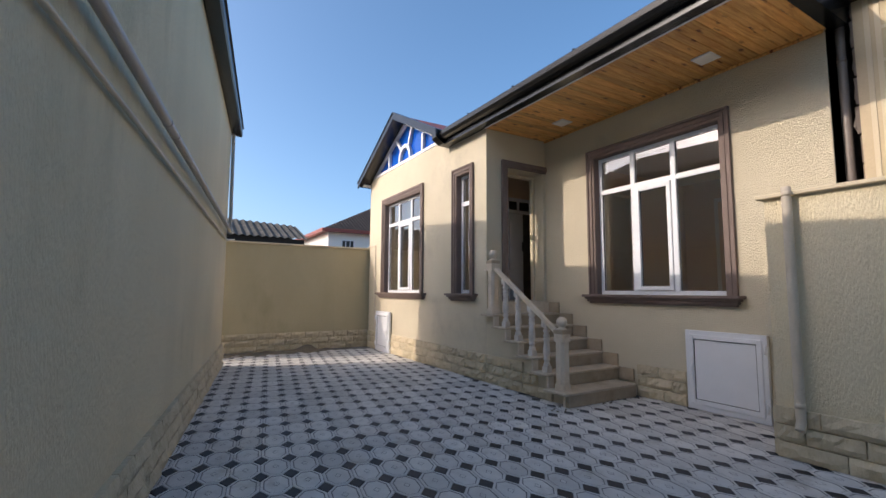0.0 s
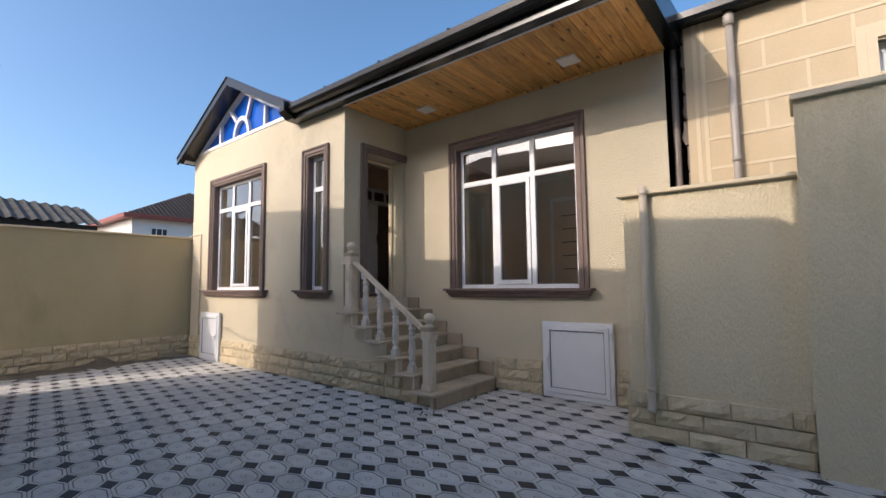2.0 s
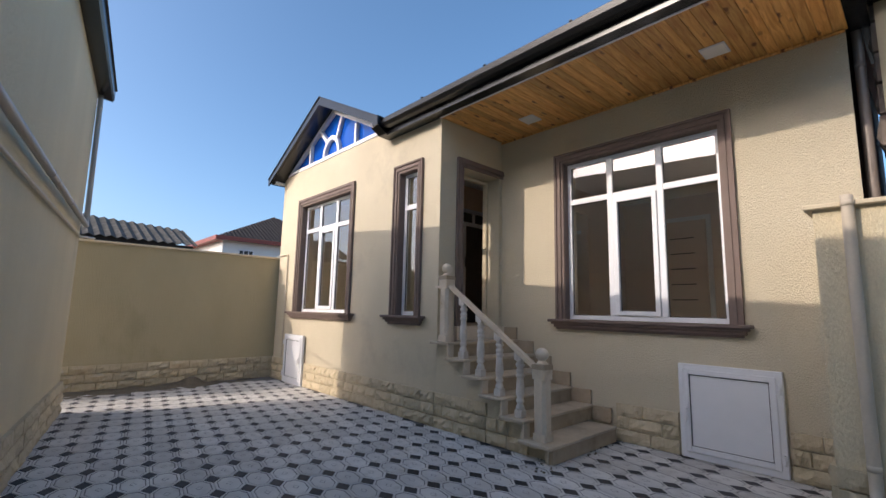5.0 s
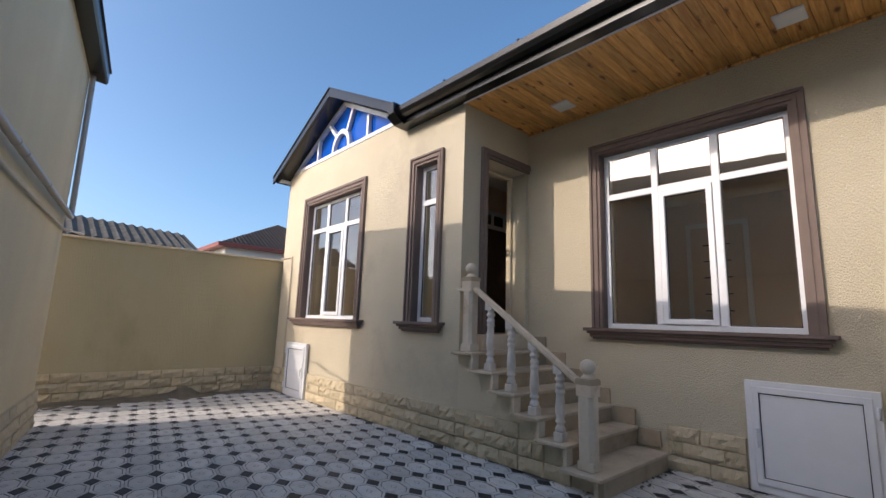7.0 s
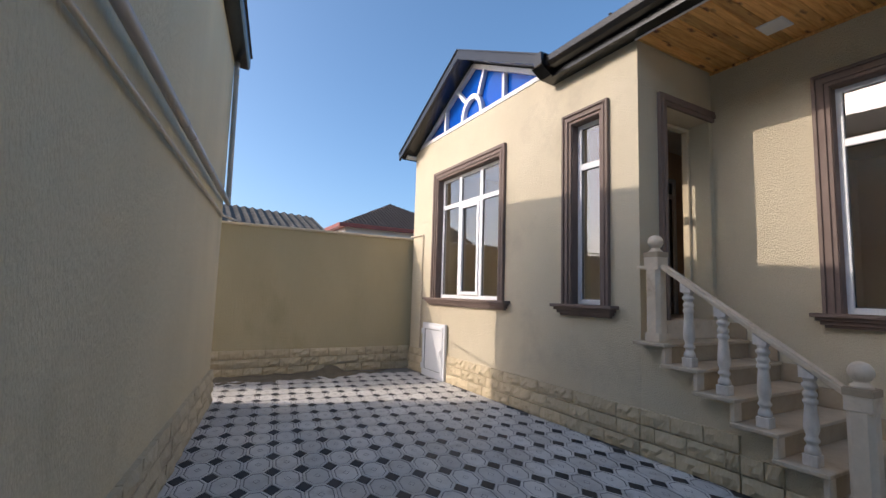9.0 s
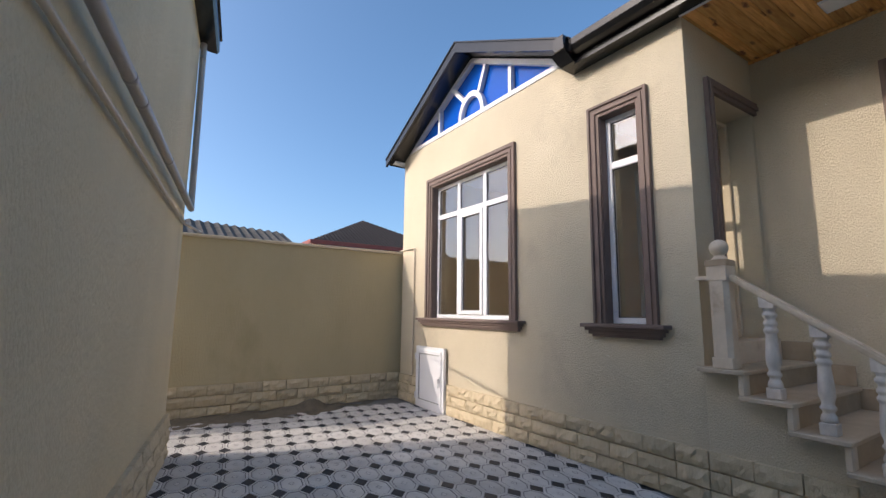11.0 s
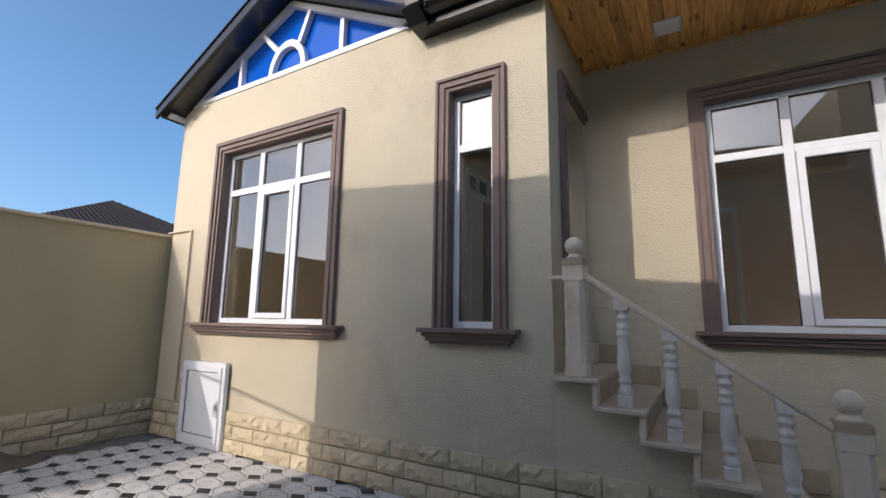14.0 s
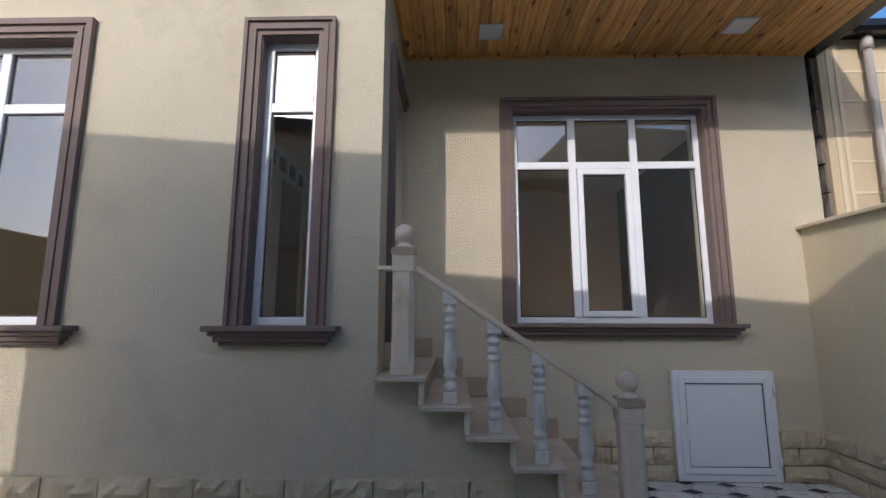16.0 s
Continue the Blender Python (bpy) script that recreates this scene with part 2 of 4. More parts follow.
def tube(bm, pts, r, seg=14):
    """A round pipe along points, with mitred bends."""
    pts = [Vector(p) for p in pts]
    rings = []
    for i, p in enumerate(pts):
        d = ((pts[i] - pts[i - 1]).normalized() if i else Vector()) + ((pts[i + 1] - pts[i]).normalized() if i < len(pts) - 1 else Vector())
        d.normalize()
        u = d.cross(Vector((0.31, 0.17, 0.93))).normalized()
        w = d.cross(u)
        rings.append([bm.verts.new(p + r * (math.cos(2 * math.pi * k / seg) * u + math.sin(2 * math.pi * k / seg) * w)) for k in range(seg)])
    for a, b in zip(rings, rings[1:]):
        off = min(range(seg), key=lambda o: (a[0].co - b[o].co).length)
        for k in range(seg):
            bm.faces.new((a[k], a[(k + 1) % seg], b[(k + 1 + off) % seg], b[(k + off) % seg])).smooth = True
    bm.faces.new(rings[0][::-1]), bm.faces.new(rings[-1])


def thing(name, x=0, y=0, z=0, label="", category="", group="", kind="", turn=0):
    ob = new(name)
    ob.matrix_world = pose(x, y, z, 0, 0, turn)
    ob.empty_display_size = 0.1
    return tagged(ob, label, category, group, kind)


def part(name, bm, mat, parent=None, label="", local=False):
    """A bmesh in world places as one mesh object under a thing or a part."""
    bmesh.ops.recalc_face_normals(bm, faces=bm.faces)
    me = bpy.data.meshes.new(name)
    if parent is not None and not local:
        at = Vector()
        p = parent
        while p is not None:
            at += p.location
            p = p.parent
        bm.transform(Matrix.Translation(-at))
    bm.to_mesh(me)
    bm.free()
    for m in (mat if isinstance(mat, (list, tuple)) else [mat]):
        me.materials.append(m)
    ob = new(name, me)
    ob.parent = parent
    return tagged(ob, label)


def solid(name, bm, mat, label, category, kind="", group=""):
    return tagged(part(name, bm, mat), label, category, group, kind)


def holed_wall(bm, axis, near, far, u0, u1, z0, z1, holes):
    """A wall slab between near and far on an axis, with openings (u0, u1, z0, z1) cut through it."""
    us = sorted({u0, u1, *[h[0] for h in holes], *[h[1] for h in holes]})
    zs = sorted({z0, z1, *[h[2] for h in holes], *[h[3] for h in holes]})
    full = lambda i, j: 0 <= i < len(us) - 1 and 0 <= j < len(zs) - 1 and not any(
        h[0] < (us[i] + us[i + 1]) / 2 < h[1] and h[2] < (zs[j] + zs[j + 1]) / 2 < h[3] for h in holes)
    at = {}

    def v(d, i, j):
        if (d, i, j) not in at:
            at[d, i, j] = bm.verts.new((d, us[i], zs[j]) if axis == "x" else (us[i], d, zs[j]))
        return at[d, i, j]
    for i in range(len(us) - 1):
        for j in range(len(zs) - 1):
            if full(i, j):
                c = ((i, j), (i + 1, j), (i + 1, j + 1), (i, j + 1))
                for d in (near, far):
                    bm.faces.new([v(d, *k) for k in c])
                for k, (di, dj) in enumerate(((0, -1), (1, 0), (0, 1), (-1, 0))):
                    if not full(i + di, j + dj):
                        a, b = c[k], c[(k + 1) % 4]
                        bm.faces.new((v(near, *a), v(near, *b), v(far, *b), v(far, *a)))


# ---- the plan ----
FX, HX = 3.87, 5.12            # front block and recessed front
PY, EY, NY = 5.45, 1.52, 10.42  # porch corner, house end, far end of the front block
FLOOR_Z = 1.2
WALL_TURN = -9.0
LW = pose(0.475, 8.85, 0, 0, 0, WALL_TURN)  # the slanting wall: its end, local y along it, local x into the yard


def left_x(y):
    return 0.475 + 0.158 * (y - 8.85)


# ---- large structure ----
b = bmesh.new()
box(b, -400, 400, -400, 600, -0.3, -0.06)
solid("ground", b, EARTH, "bare grey-brown earth round the yard", "ground", "structure")

b = bmesh.new()
holed_wall(b, "x", FX, FX + 0.3, PY, NY, 0, 4.14, [(7.68, 9.46, 1.33, 3.37), (5.91, 6.32, 1.33, 3.37)])
wall_f = solid("wall_front", b, PLASTER, "beige plastered house front with two windows", "wall", "structure")
b = bmesh.new()
holed_wall(b, "x", HX, HX + 0.3, EY, PY, 0, 4.1, [(2.56, 4.39, 1.33, 3.38)])
wall_r = solid("wall_recessed", b, PLASTER, "beige plastered wall under the pine porch ceiling", "wall", "structure")
b = bmesh.new()
holed_wall(b, "y", PY, PY + 0.3, FX + 0.3, 5.42, 0, 4.1, [(4.28, 5.06, FLOOR_Z, 3.38)])
box(b, FX + 0.002, FX + 0.3, PY + 0.002, PY + 0.01, 4.1, 4.14)
solid("wall_porch", b, PLASTER, "beige plastered porch side wall with the entrance", "wall", "structure")
b = bmesh.new()
box(b, HX + 0.02, 9.8, EY, EY + 0.3, 0, 4.1)
prism(b, [(HX + 0.02, 4.101), (9.8, 4.101), (9.8, 4.69), (HX + 0.02, 4.235)], "y", EY + 0.002, EY + 0.3)
wall_e = solid("wall_end", b, ROUGH_BLOCK, "dark unplastered block gable end of the house", "wall", "structure")
b = bmesh.new()
box(b, FX + 0.3, 9.8, NY - 0.3, NY, 0, 4.12)
box(b, 9.5, 9.8, EY + 0.3, NY - 0.3, 0, 4.12)
solid("wall_outer", b, PLASTER, "plain beige house walls out of sight", "wall", "structure")

# rooms behind the windows
b = bmesh.new()
box(b, FX + 0.3, 9.5, PY + 0.3, NY - 0.3, 1.0, FLOOR_Z)
box(b, HX + 0.3, 9.5, EY + 0.3, PY + 0.3, 1.0, FLOOR_Z)
solid("floor", b, ROOM_FLOOR, "brown laminate floor indoors", "floor", "structure")
b = bmesh.new()
box(b, FX + 0.3, 9.5, PY + 0.3, NY - 0.3, 3.75, 3.85)
box(b, HX + 0.3, 9.5, EY + 0.3, PY + 0.3, 3.75, 3.85)
solid("ceiling", b, WHITE, "white ceiling indoors", "ceiling", "structure")
b = bmesh.new()
holed_wall(b, "y", 5.6, 5.75, 5.42, 9.5, FLOOR_Z, 3.75, [(7.0, 7.9, FLOOR_Z, 3.3)])
box(b, 4.17, 9.5, 7.0, 7.15, FLOOR_Z, 3.75)
box(b, 9.44, 9.5, EY + 0.3, 7.0, FLOOR_Z, 3.75)
solid("wall_rooms", b, ROOM, "brownish painted inner walls", "wall", "structure")

# recessed front continues, gable triangle backing
# Dark panel put in for the unlit attic behind the gable panes.
b = bmesh.new()
prism(b, [(6.70, 4.145), (10.30, 4.145), (8.45, 5.06)], "x", FX + 0.14, FX + 0.25)
solid("wall_gable", b, DARK, "added dark panel for the unlit attic behind the gable window", "wall", "structure")

# slanting neighbour wall on the street side of the yard
b = bmesh.new()
box(b, -0.3, 0, -6.86, 0, 0, 4.32)
box(b, -3.5, -0.3, -0.3, 0, 0, 4.32)
b.transform(LW)
solid("wall_slanting", b, PLASTER_OLD, "tall rough beige plastered wall of the neighbouring building", "wall", "structure")
# Height above about 4.3 is added, unseen, to throw shade on wall_tall.
b = bmesh.new()
box(b, -4.5, 0, -15, -6.86, 0, 5.9)
b.transform(LW)
solid("wall_slanting_high", b, PLASTER_OLD, "near stretch of the neighbouring building, raised out of view to cast shade", "wall", "structure")

b = bmesh.new()
box(b, -1.8, FX + 0.2, 10.5, 10.7, 0, 2.40)
wall_b = solid("wall_back", b, PLASTER_DULL, "beige plastered garden wall across the yard", "wall", "structure")
b = bmesh.new()
soft_box(b, -1.85, FX + 0.1, 10.46, 10.74, 2.40, 2.44, 0.008)
solid("coping", b, BAND, "thin pale coping on the garden wall", "coping", "structure")

b = bmesh.new()
box(b, 4.22, 4.42, 0.44, 1.75, 0, 2.19)
box(b, 4.42, HX - 0.002, 1.57, 1.75, 0, 2.19)
wall_l = solid("wall_low", b, PLASTER_OLD, "low beige plastered boundary wall with a downpipe", "wall", "structure")
b = bmesh.new()
soft_box(b, 4.17, 4.47, 0.445, 1.80, 2.19, 2.225, 0.006)
soft_box(b, 4.472, HX - 0.003, 1.53, 1.80, 2.19, 2.225, 0.006)
solid("coping_low", b, BAND, "thin rendered coping on the low wall", "coping", "structure")
b = bmesh.new()
box(b, 4.09, 4.45, -5.0, 0.44, 0, 2.74)
solid("wall_tall", b, PLASTER_OLD, "taller rough plastered boundary wall in shade", "wall", "structure")
b = bmesh.new()
soft_box(b, 4.05, 4.5, -5.0, 0.46, 2.74, 2.785, 0.006)
solid("coping_tall", b, BAND, "thin rendered coping on the taller wall", "coping", "structure")
b = bmesh.new()
box(b, -3.5, 4.09, -5.3, -5.0, 0, 3.0)
solid("wall_gate", b, PLASTER_OLD, "plain wall closing the yard", "wall", "structure")


# ---- porch ceiling, eaves and roofs ----
b = bmesh.new()
y = EY - 0.02
k = 0
while y < PY - 0.005:
    w = min(0.098, PY - 0.002 - y)
    prism(b, [(y, 3.985), (y, 3.962), (y + 0.005, 3.955), (y + w - 0.006, 3.955), (y + w - 0.001, 3.962), (y + w - 0.001, 3.985)], "x", FX - 0.02, HX)
    y += w
    k += 1
solid("ceiling_porch", b, PINE, "varnished knotty pine board porch ceiling", "ceiling", "structure")
b = bmesh.new()
soft_box(b, FX - 0.045, FX - 0.021, EY - 0.02, PY - 0.002, 3.945, 3.985, 0.004)
solid("trim_eave", b, PVC, "narrow white edge strip of the porch ceiling", "trim", "structure")
b = bmesh.new()
soft_box(b, HX - 0.03, HX - 0.002, EY, PY - 0.002, 3.925, 3.953, 0.006)
solid("trim_ceiling", b, PINE, "pine cornice strip along the wall", "trim", "structure")

roof = thing("roof", 5.5, 4.0, 4.2, "black-edged metal house roof with gutters", "roof", kind="structure")
b = bmesh.new()
prism(b, [(3.70, 4.10), (9.9, 4.72), (9.9, 4.80), (3.70, 4.18)], "y", EY - 0.12, 6.6)
part("roof_sheet", b, RED, roof, "dark red metal sheet")
b = bmesh.new()
prism(b, [(3.69, 3.955), (3.85, 3.955), (3.85, 4.09), (3.69, 4.09)], "y", EY - 0.10, 6.46)
part("fascia", b, BLACK, roof, "glossy black fascia")
b = bmesh.new()
GUT = [(3.685, 4.165), (3.57, 4.165), (3.555, 4.15), (3.565, 4.09), (3.60, 4.045), (3.66, 4.03), (3.685, 4.03), (3.685, 4.045), (3.665, 4.045),
       (3.61, 4.06), (3.58, 4.10), (3.573, 4.15), (3.685, 4.15)]
prism(b, GUT, "y", EY - 0.14, 6.42)
part("gutter", b, BLACK, roof, "glossy black gutter")
b = bmesh.new()
for yy in (2.2, 3.3, 4.4, 5.5):
    box(b, 3.552, 3.69, yy, yy + 0.03, 4.166, 4.172)
part("gutter_clip", b, BLACK, roof)
b = bmesh.new()
prism(b, [(3.66, 3.96), (3.66, 4.19), (9.9, 4.81), (9.9, 4.62), (5.2, 4.11), (5.2, 3.95)], "y", EY - 0.16, EY - 0.121)
part("barge_board", b, BLACK, roof, "black metal barge board")
b = bmesh.new()
prism(b, [(3.86, 3.955), (5.2, 3.955), (5.2, 3.985), (3.86, 3.985)], "y", EY - 0.12, EY - 0.022)
part("end_soffit", b, BLACK, roof, "black end trim")

gable = thing("gable_roof", 4.5, 8.45, 4.2, "small gabled roof with black edging over the front", "roof", kind="structure")
APEX, LO_R, LO_L = (8.45, 5.13), (6.42, 4.10), (10.56, 4.02)
for name, lo in (("right_slope", LO_R), ("left_slope", LO_L)):
    b = bmesh.new()
    prism(b, [lo, APEX, (APEX[0], APEX[1] + 0.05), (lo[0], lo[1] + 0.05)], "x", 3.60, 8.5)
    part("roof_sheet", b, RED, gable, "dark red metal sheet")
    b = bmesh.new()
    prism(b, [(lo[0], lo[1] - 0.03), (APEX[0], APEX[1] - 0.04), APEX, lo], "x", 3.62, FX + 0.13)
    part("verge_soffit", b, BLACK, gable, "black verge lining")
    b = bmesh.new()
    s = 0.02 if lo[0] < 8 else -0.02
    prism(b, [(lo[0] - s, lo[1] - 0.06), (APEX[0], APEX[1] - 0.07), (APEX[0], APEX[1] + 0.075), (lo[0] - s, lo[1] + 0.06)], "x", 3.565, 3.60)
    part("barge_board", b, BLACK, gable, "glossy black barge board")
    b = bmesh.new()
    prism(b, [(lo[0] - s, lo[1] + 0.061), (APEX[0], APEX[1] + 0.076), (APEX[0], APEX[1] + 0.095), (lo[0] - s, lo[1] + 0.08)], "x", 3.55, 3.66)
    part("verge_cap", b, BLACK, gable, "black verge cap")
b = bmesh.new()
prism(b, [(3.60, 4.06), (3.50, 4.06), (3.49, 4.20), (3.60, 4.20)], "y", 6.43, 6.56)
prism(b, [(3.60, 4.06), (3.52, 4.06), (3.66, 3.97), (3.86, 3.96), (3.86, 4.06)], "y", 6.44, 6.62)
part("gutter_end", b, BLACK, gable, "black gutter corner piece")
b = bmesh.new()
prism(b, [(10.44, 4.03), (10.55, 4.0), (10.55, 4.02), (10.44, 4.06)], "x", 3.68, 8.5)
part("eave_trim", b, PVC, gable, "white eave underside strip")

# gable window
gw = thing("window_gable", FX, 8.5, 4.15, "triangular white-framed gable window with blue film", "window", kind="structure")
BASE_Z, GA, GB, GT = 4.145, 6.72, 10.25, (8.45, 5.035)
b = bmesh.new()
prism(b, [(GA + 0.1, BASE_Z + 0.03), (GB - 0.1, BASE_Z + 0.03), (GT[0], GT[1] - 0.04)], "x", FX + 0.06, FX + 0.075)
part("pane", b, BLUE_GLASS, gw, "reflective blue pane")


def bar(bm, p, q, w, x0, x1):
    p, q = Vector(p), Vector(q)
    d = (q - p).normalized()
    s = Vector((-d.y, d.x)) * (w / 2)
    prism(bm, [tuple(p - s), tuple(q - s), tuple(q + s), tuple(p + s)], "x", x0, x1)


for p, q, w in (((GA, BASE_Z + 0.03), (GB, BASE_Z + 0.03), 0.06), ((GA, BASE_Z + 0.02), (GT[0], GT[1]), 0.07), ((GB, BASE_Z + 0.02), (GT[0], GT[1]), 0.07),
                ((9.30, BASE_Z), (9.30, 4.58), 0.055), ((7.64, BASE_Z), (7.64, 4.56), 0.055),
                ((8.65, 4.50), (8.93, 4.78), 0.06), ((8.29, 4.50), (8.14, 4.86), 0.055)):
    b = bmesh.new()
    bar(b, p, q, w, FX - 0.012 if w > 0.056 else FX - 0.008, FX + 0.055)
    part("glazing_bar", b, PVC, gw)
b = bmesh.new()
arch = [(0.30, a) for a in range(0, 181, 12)] + [(0.235, a) for a in range(180, -1, -12)]
prism(b, [(8.47 + r * math.cos(radians(a)), BASE_Z + 0.05 + 1.25 * r * math.sin(radians(a))) for r, a in arch], "x", FX - 0.010, FX + 0.056)
part("glazing_arch", b, PVC, gw)


# ---- windows ----
def window(name, label, x, y0, y1, z0, z1, cols, rows, sash, outer, sill):
    """A white window in an opening of a wall that faces -x, with a stepped brown surround."""
    w = thing(name, x, (y0 + y1) / 2, z0, label, "window", kind="structure")
    fx0, fx1 = x + 0.09, x + 0.15
    ft = 0.055
    b = bmesh.new()
    for a in (y0, y1 - ft):
        soft_box(b, fx0, fx1, a, a + ft, z0, z1, 0.004)
    for a in (z0, z1 - ft):
        soft_box(b, fx0 + 0.001, fx1 - 0.001, y0 + ft - 0.004, y1 - ft + 0.004, a, a + ft, 0.004)
    part("window_frame", b, PVC, w)
    for c in cols:
        b = bmesh.new()
        soft_box(b, fx0 - 0.003, fx1 - 0.003, c - 0.036, c + 0.036, z0 + ft - 0.004, z1 - ft + 0.004, 0.005)
        part("mullion", b, PVC, w)
    edges = [y0 + ft, *[v for c in cols for v in (c - 0.036, c + 0.036)], y1 - ft]
    zr = rows[0]
    for i in range(0, len(edges), 2):
        a, e = edges[i], edges[i + 1]
        b = bmesh.new()
        soft_box(b, fx0 - 0.001, fx1 - 0.002, a - 0.003, e + 0.003, zr - 0.036, zr + 0.036, 0.005)
        part("transom", b, PVC, w)
        for lo, hi in ((z0 + ft, zr - 0.036), (zr + 0.036, z1 - ft)):
            m = 0.0
            if i // 2 == sash and lo < zr - 0.1:
                m = 0.06
                s = bmesh.new()
                for p, q in ((a + 0.004, a + m), (e - m, e - 0.004)):
                    soft_box(s, fx0 - 0.018, fx1 - 0.02, p, q, lo + 0.004, hi - 0.004, 0.005)
                for p, q in ((lo + 0.004, lo + m), (hi - m, hi - 0.004)):
                    soft_box(s, fx0 - 0.017, fx1 - 0.021, a + m - 0.004, e - m + 0.004, p, q, 0.005)
                part("sash", s, PVC, w)
            g = bmesh.new()
            t = 0.008
            for p, q, u, v in ((a + m, a + m + t, lo + m, hi - m), (e - m - t, e - m, lo + m, hi - m),
                               (a + m + t, e - m - t, lo + m, lo + m + t), (a + m + t, e - m - t, hi - m - t, hi - m)):
                box(g, fx0 + 0.018, fx0 + 0.030, p, q, u, v)
            part("gasket", g, RUBBER, w)
            g = bmesh.new()
            box(g, fx0 + 0.022, fx0 + 0.028, a + m - 0.01, e - m + 0.01, lo + m - 0.01, hi - m + 0.01)
            pane = part("pane", g, GLASS, w)
            pane.visible_shadow = False
    # stepped surround
    o = outer
    steps = ((0.0, 0.018), (0.035, 0.036), (0.07, 0.026), (0.095, 0.044))
    ends = [s[0] for s in steps[1:]] + [o]
    b = bmesh.new()
    for (d0, out), d1 in zip(steps, ends):
        a, e, t = y0 - d0, y1 + d0, z1 + d0
        a1, e1, t1 = y0 - d1, y1 + d1, z1 + d1
        prism(b, [(a, z0), (a, t), (a1, t1), (a1, z0)], "x", x - out, x + (0.08 if d0 == 0 else 0.0))
        prism(b, [(e, z0), (e1, z0), (e1, t1), (e, t)], "x", x - out, x + (0.08 if d0 == 0 else 0.0))
        prism(b, [(a, t), (e, t), (e1, t1), (a1, t1)], "x", x - out, x + (0.08 if d0 == 0 else 0.0))
    part("surround", b, TRIM, w, "stepped brown moulding")
    b = bmesh.new()
    for k, (lo, hi, out, ext) in enumerate(((-0.035, 0.0, 0.125, 0.1), (-0.065, -0.035, 0.095, 0.07), (-0.1, -0.065, 0.07, 0.045), (-0.125, -0.1, 0.045, 0.02))):
        soft_box(b, x - out, x + (0.09 if k == 0 else -0.001), y0 - o - sill + 0.1 - ext, y1 + o + sill - 0.1 + ext, z0 + lo, z0 + hi + (0.001 if k else 0), 0.005)
    part("window_sill", b, TRIM, w, "stepped brown sill")
    # reveal lining
    b = bmesh.new()
    for a in (y0 - 0.001, y1 - 0.007):
        box(b, x - 0.001, x + 0.089, a, a + 0.008, z0, z1)
    box(b, x - 0.001, x + 0.089, y0, y1, z1 - 0.008, z1 + 0.0005)
    part("reveal", b, TRIM, w)
    return w


window("window_1", "three-light white window with small top panes, brown surround", FX, 7.68, 9.46, 1.33, 3.37, (8.27, 8.88), (2.88,), 1, 0.14, 0.13)
window("window_2", "tall narrow white window with brown surround", FX, 5.91, 6.32, 1.33, 3.37, (), (2.87,), 9, 0.12, 0.1)
window("window_3", "large three-light white window with brown surround", HX, 2.56, 4.39, 1.33, 3.38, (3.20, 3.80), (2.855,), 1, 0.125, 0.07)

# ---- entrance ----
door = thing("door_1", 4.67, PY, FLOOR_Z, "open entrance with brown head moulding and white jambs", "door", kind="structure")
b = bmesh.new()
for d0, d1, out in ((0.0, 0.04, 0.03), (0.04, 0.08, 0.05), (0.08, 0.115, 0.04)):
    prism(b, [(4.28 - d0, FLOOR_Z - 0.1), (4.28 - d0, 3.38 + d0), (4.28 - d1, 3.38 + d1), (4.28 - d1, FLOOR_Z - 0.1)], "y", PY - out, PY)
    prism(b, [(4.28 - d0, 3.38 + d0), (HX - 0.002, 3.38 + d0), (HX - 0.002, 3.38 + d1), (4.28 - d1, 3.38 + d1)], "y", PY - out, PY)
part("surround", b, TRIM, door, "brown stepped moulding")
b = bmesh.new()
soft_box(b, 4.20, 5.06, PY + 0.01, PY + 0.30, FLOOR_Z - 0.01, FLOOR_Z + 0.012, 0.004)
part("threshold", b, MARBLE, door)
b = bmesh.new()
for lo, hi in ((5.02, 5.06), (4.28, 4.32)):
    soft_box(b, lo, hi, PY + 0.22, PY + 0.295, FLOOR_Z + 0.012, 3.36, 0.006)
soft_box(b, 4.32, 5.02, PY + 0.221, PY + 0.294, 3.32, 3.36, 0.006)
part("door_frame", b, BAND, door, "pale beige door frame")

# doors seen indoors
def room_door(x, y0, y1, facing):
    d = thing("inner_door", x, y0, FLOOR_Z, "pale wooden inner door with dark grooves", "door", "inner doors")
    b = bmesh.new()
    soft_box(b, x - 0.05, x - 0.001, y0, y1, FLOOR_Z, 3.25, 0.006)
    part("leaf", b, ROOM, d)
    b = bmesh.new()
    for p, q in ((y0 - 0.09, y0 - 0.002), (y1 + 0.002, y1 + 0.09)):
        soft_box(b, x - 0.03, x - 0.001, p, q, FLOOR_Z, 3.34, 0.005)
    soft_box(b, x - 0.031, x - 0.001, y0 - 0.088, y1 + 0.088, 3.255, 3.34, 0.005)
    part("casing", b, WHITE, d)
    for z in (1.7, 2.0, 2.3, 2.6, 2.9):
        b = bmesh.new()
        box(b, x - 0.055, x - 0.0495, y0 + 0.2, y1 - 0.2, z, z + 0.02)
        part("groove", b, DARK, d)


STONE_DARK = material("dark_veined_wall_stone", (0.085, 0.07, 0.058), (0.05, 0.042, 0.036), 0.4, 6, 40, 0.1, stain=(0.16, 0.13, 0.10))


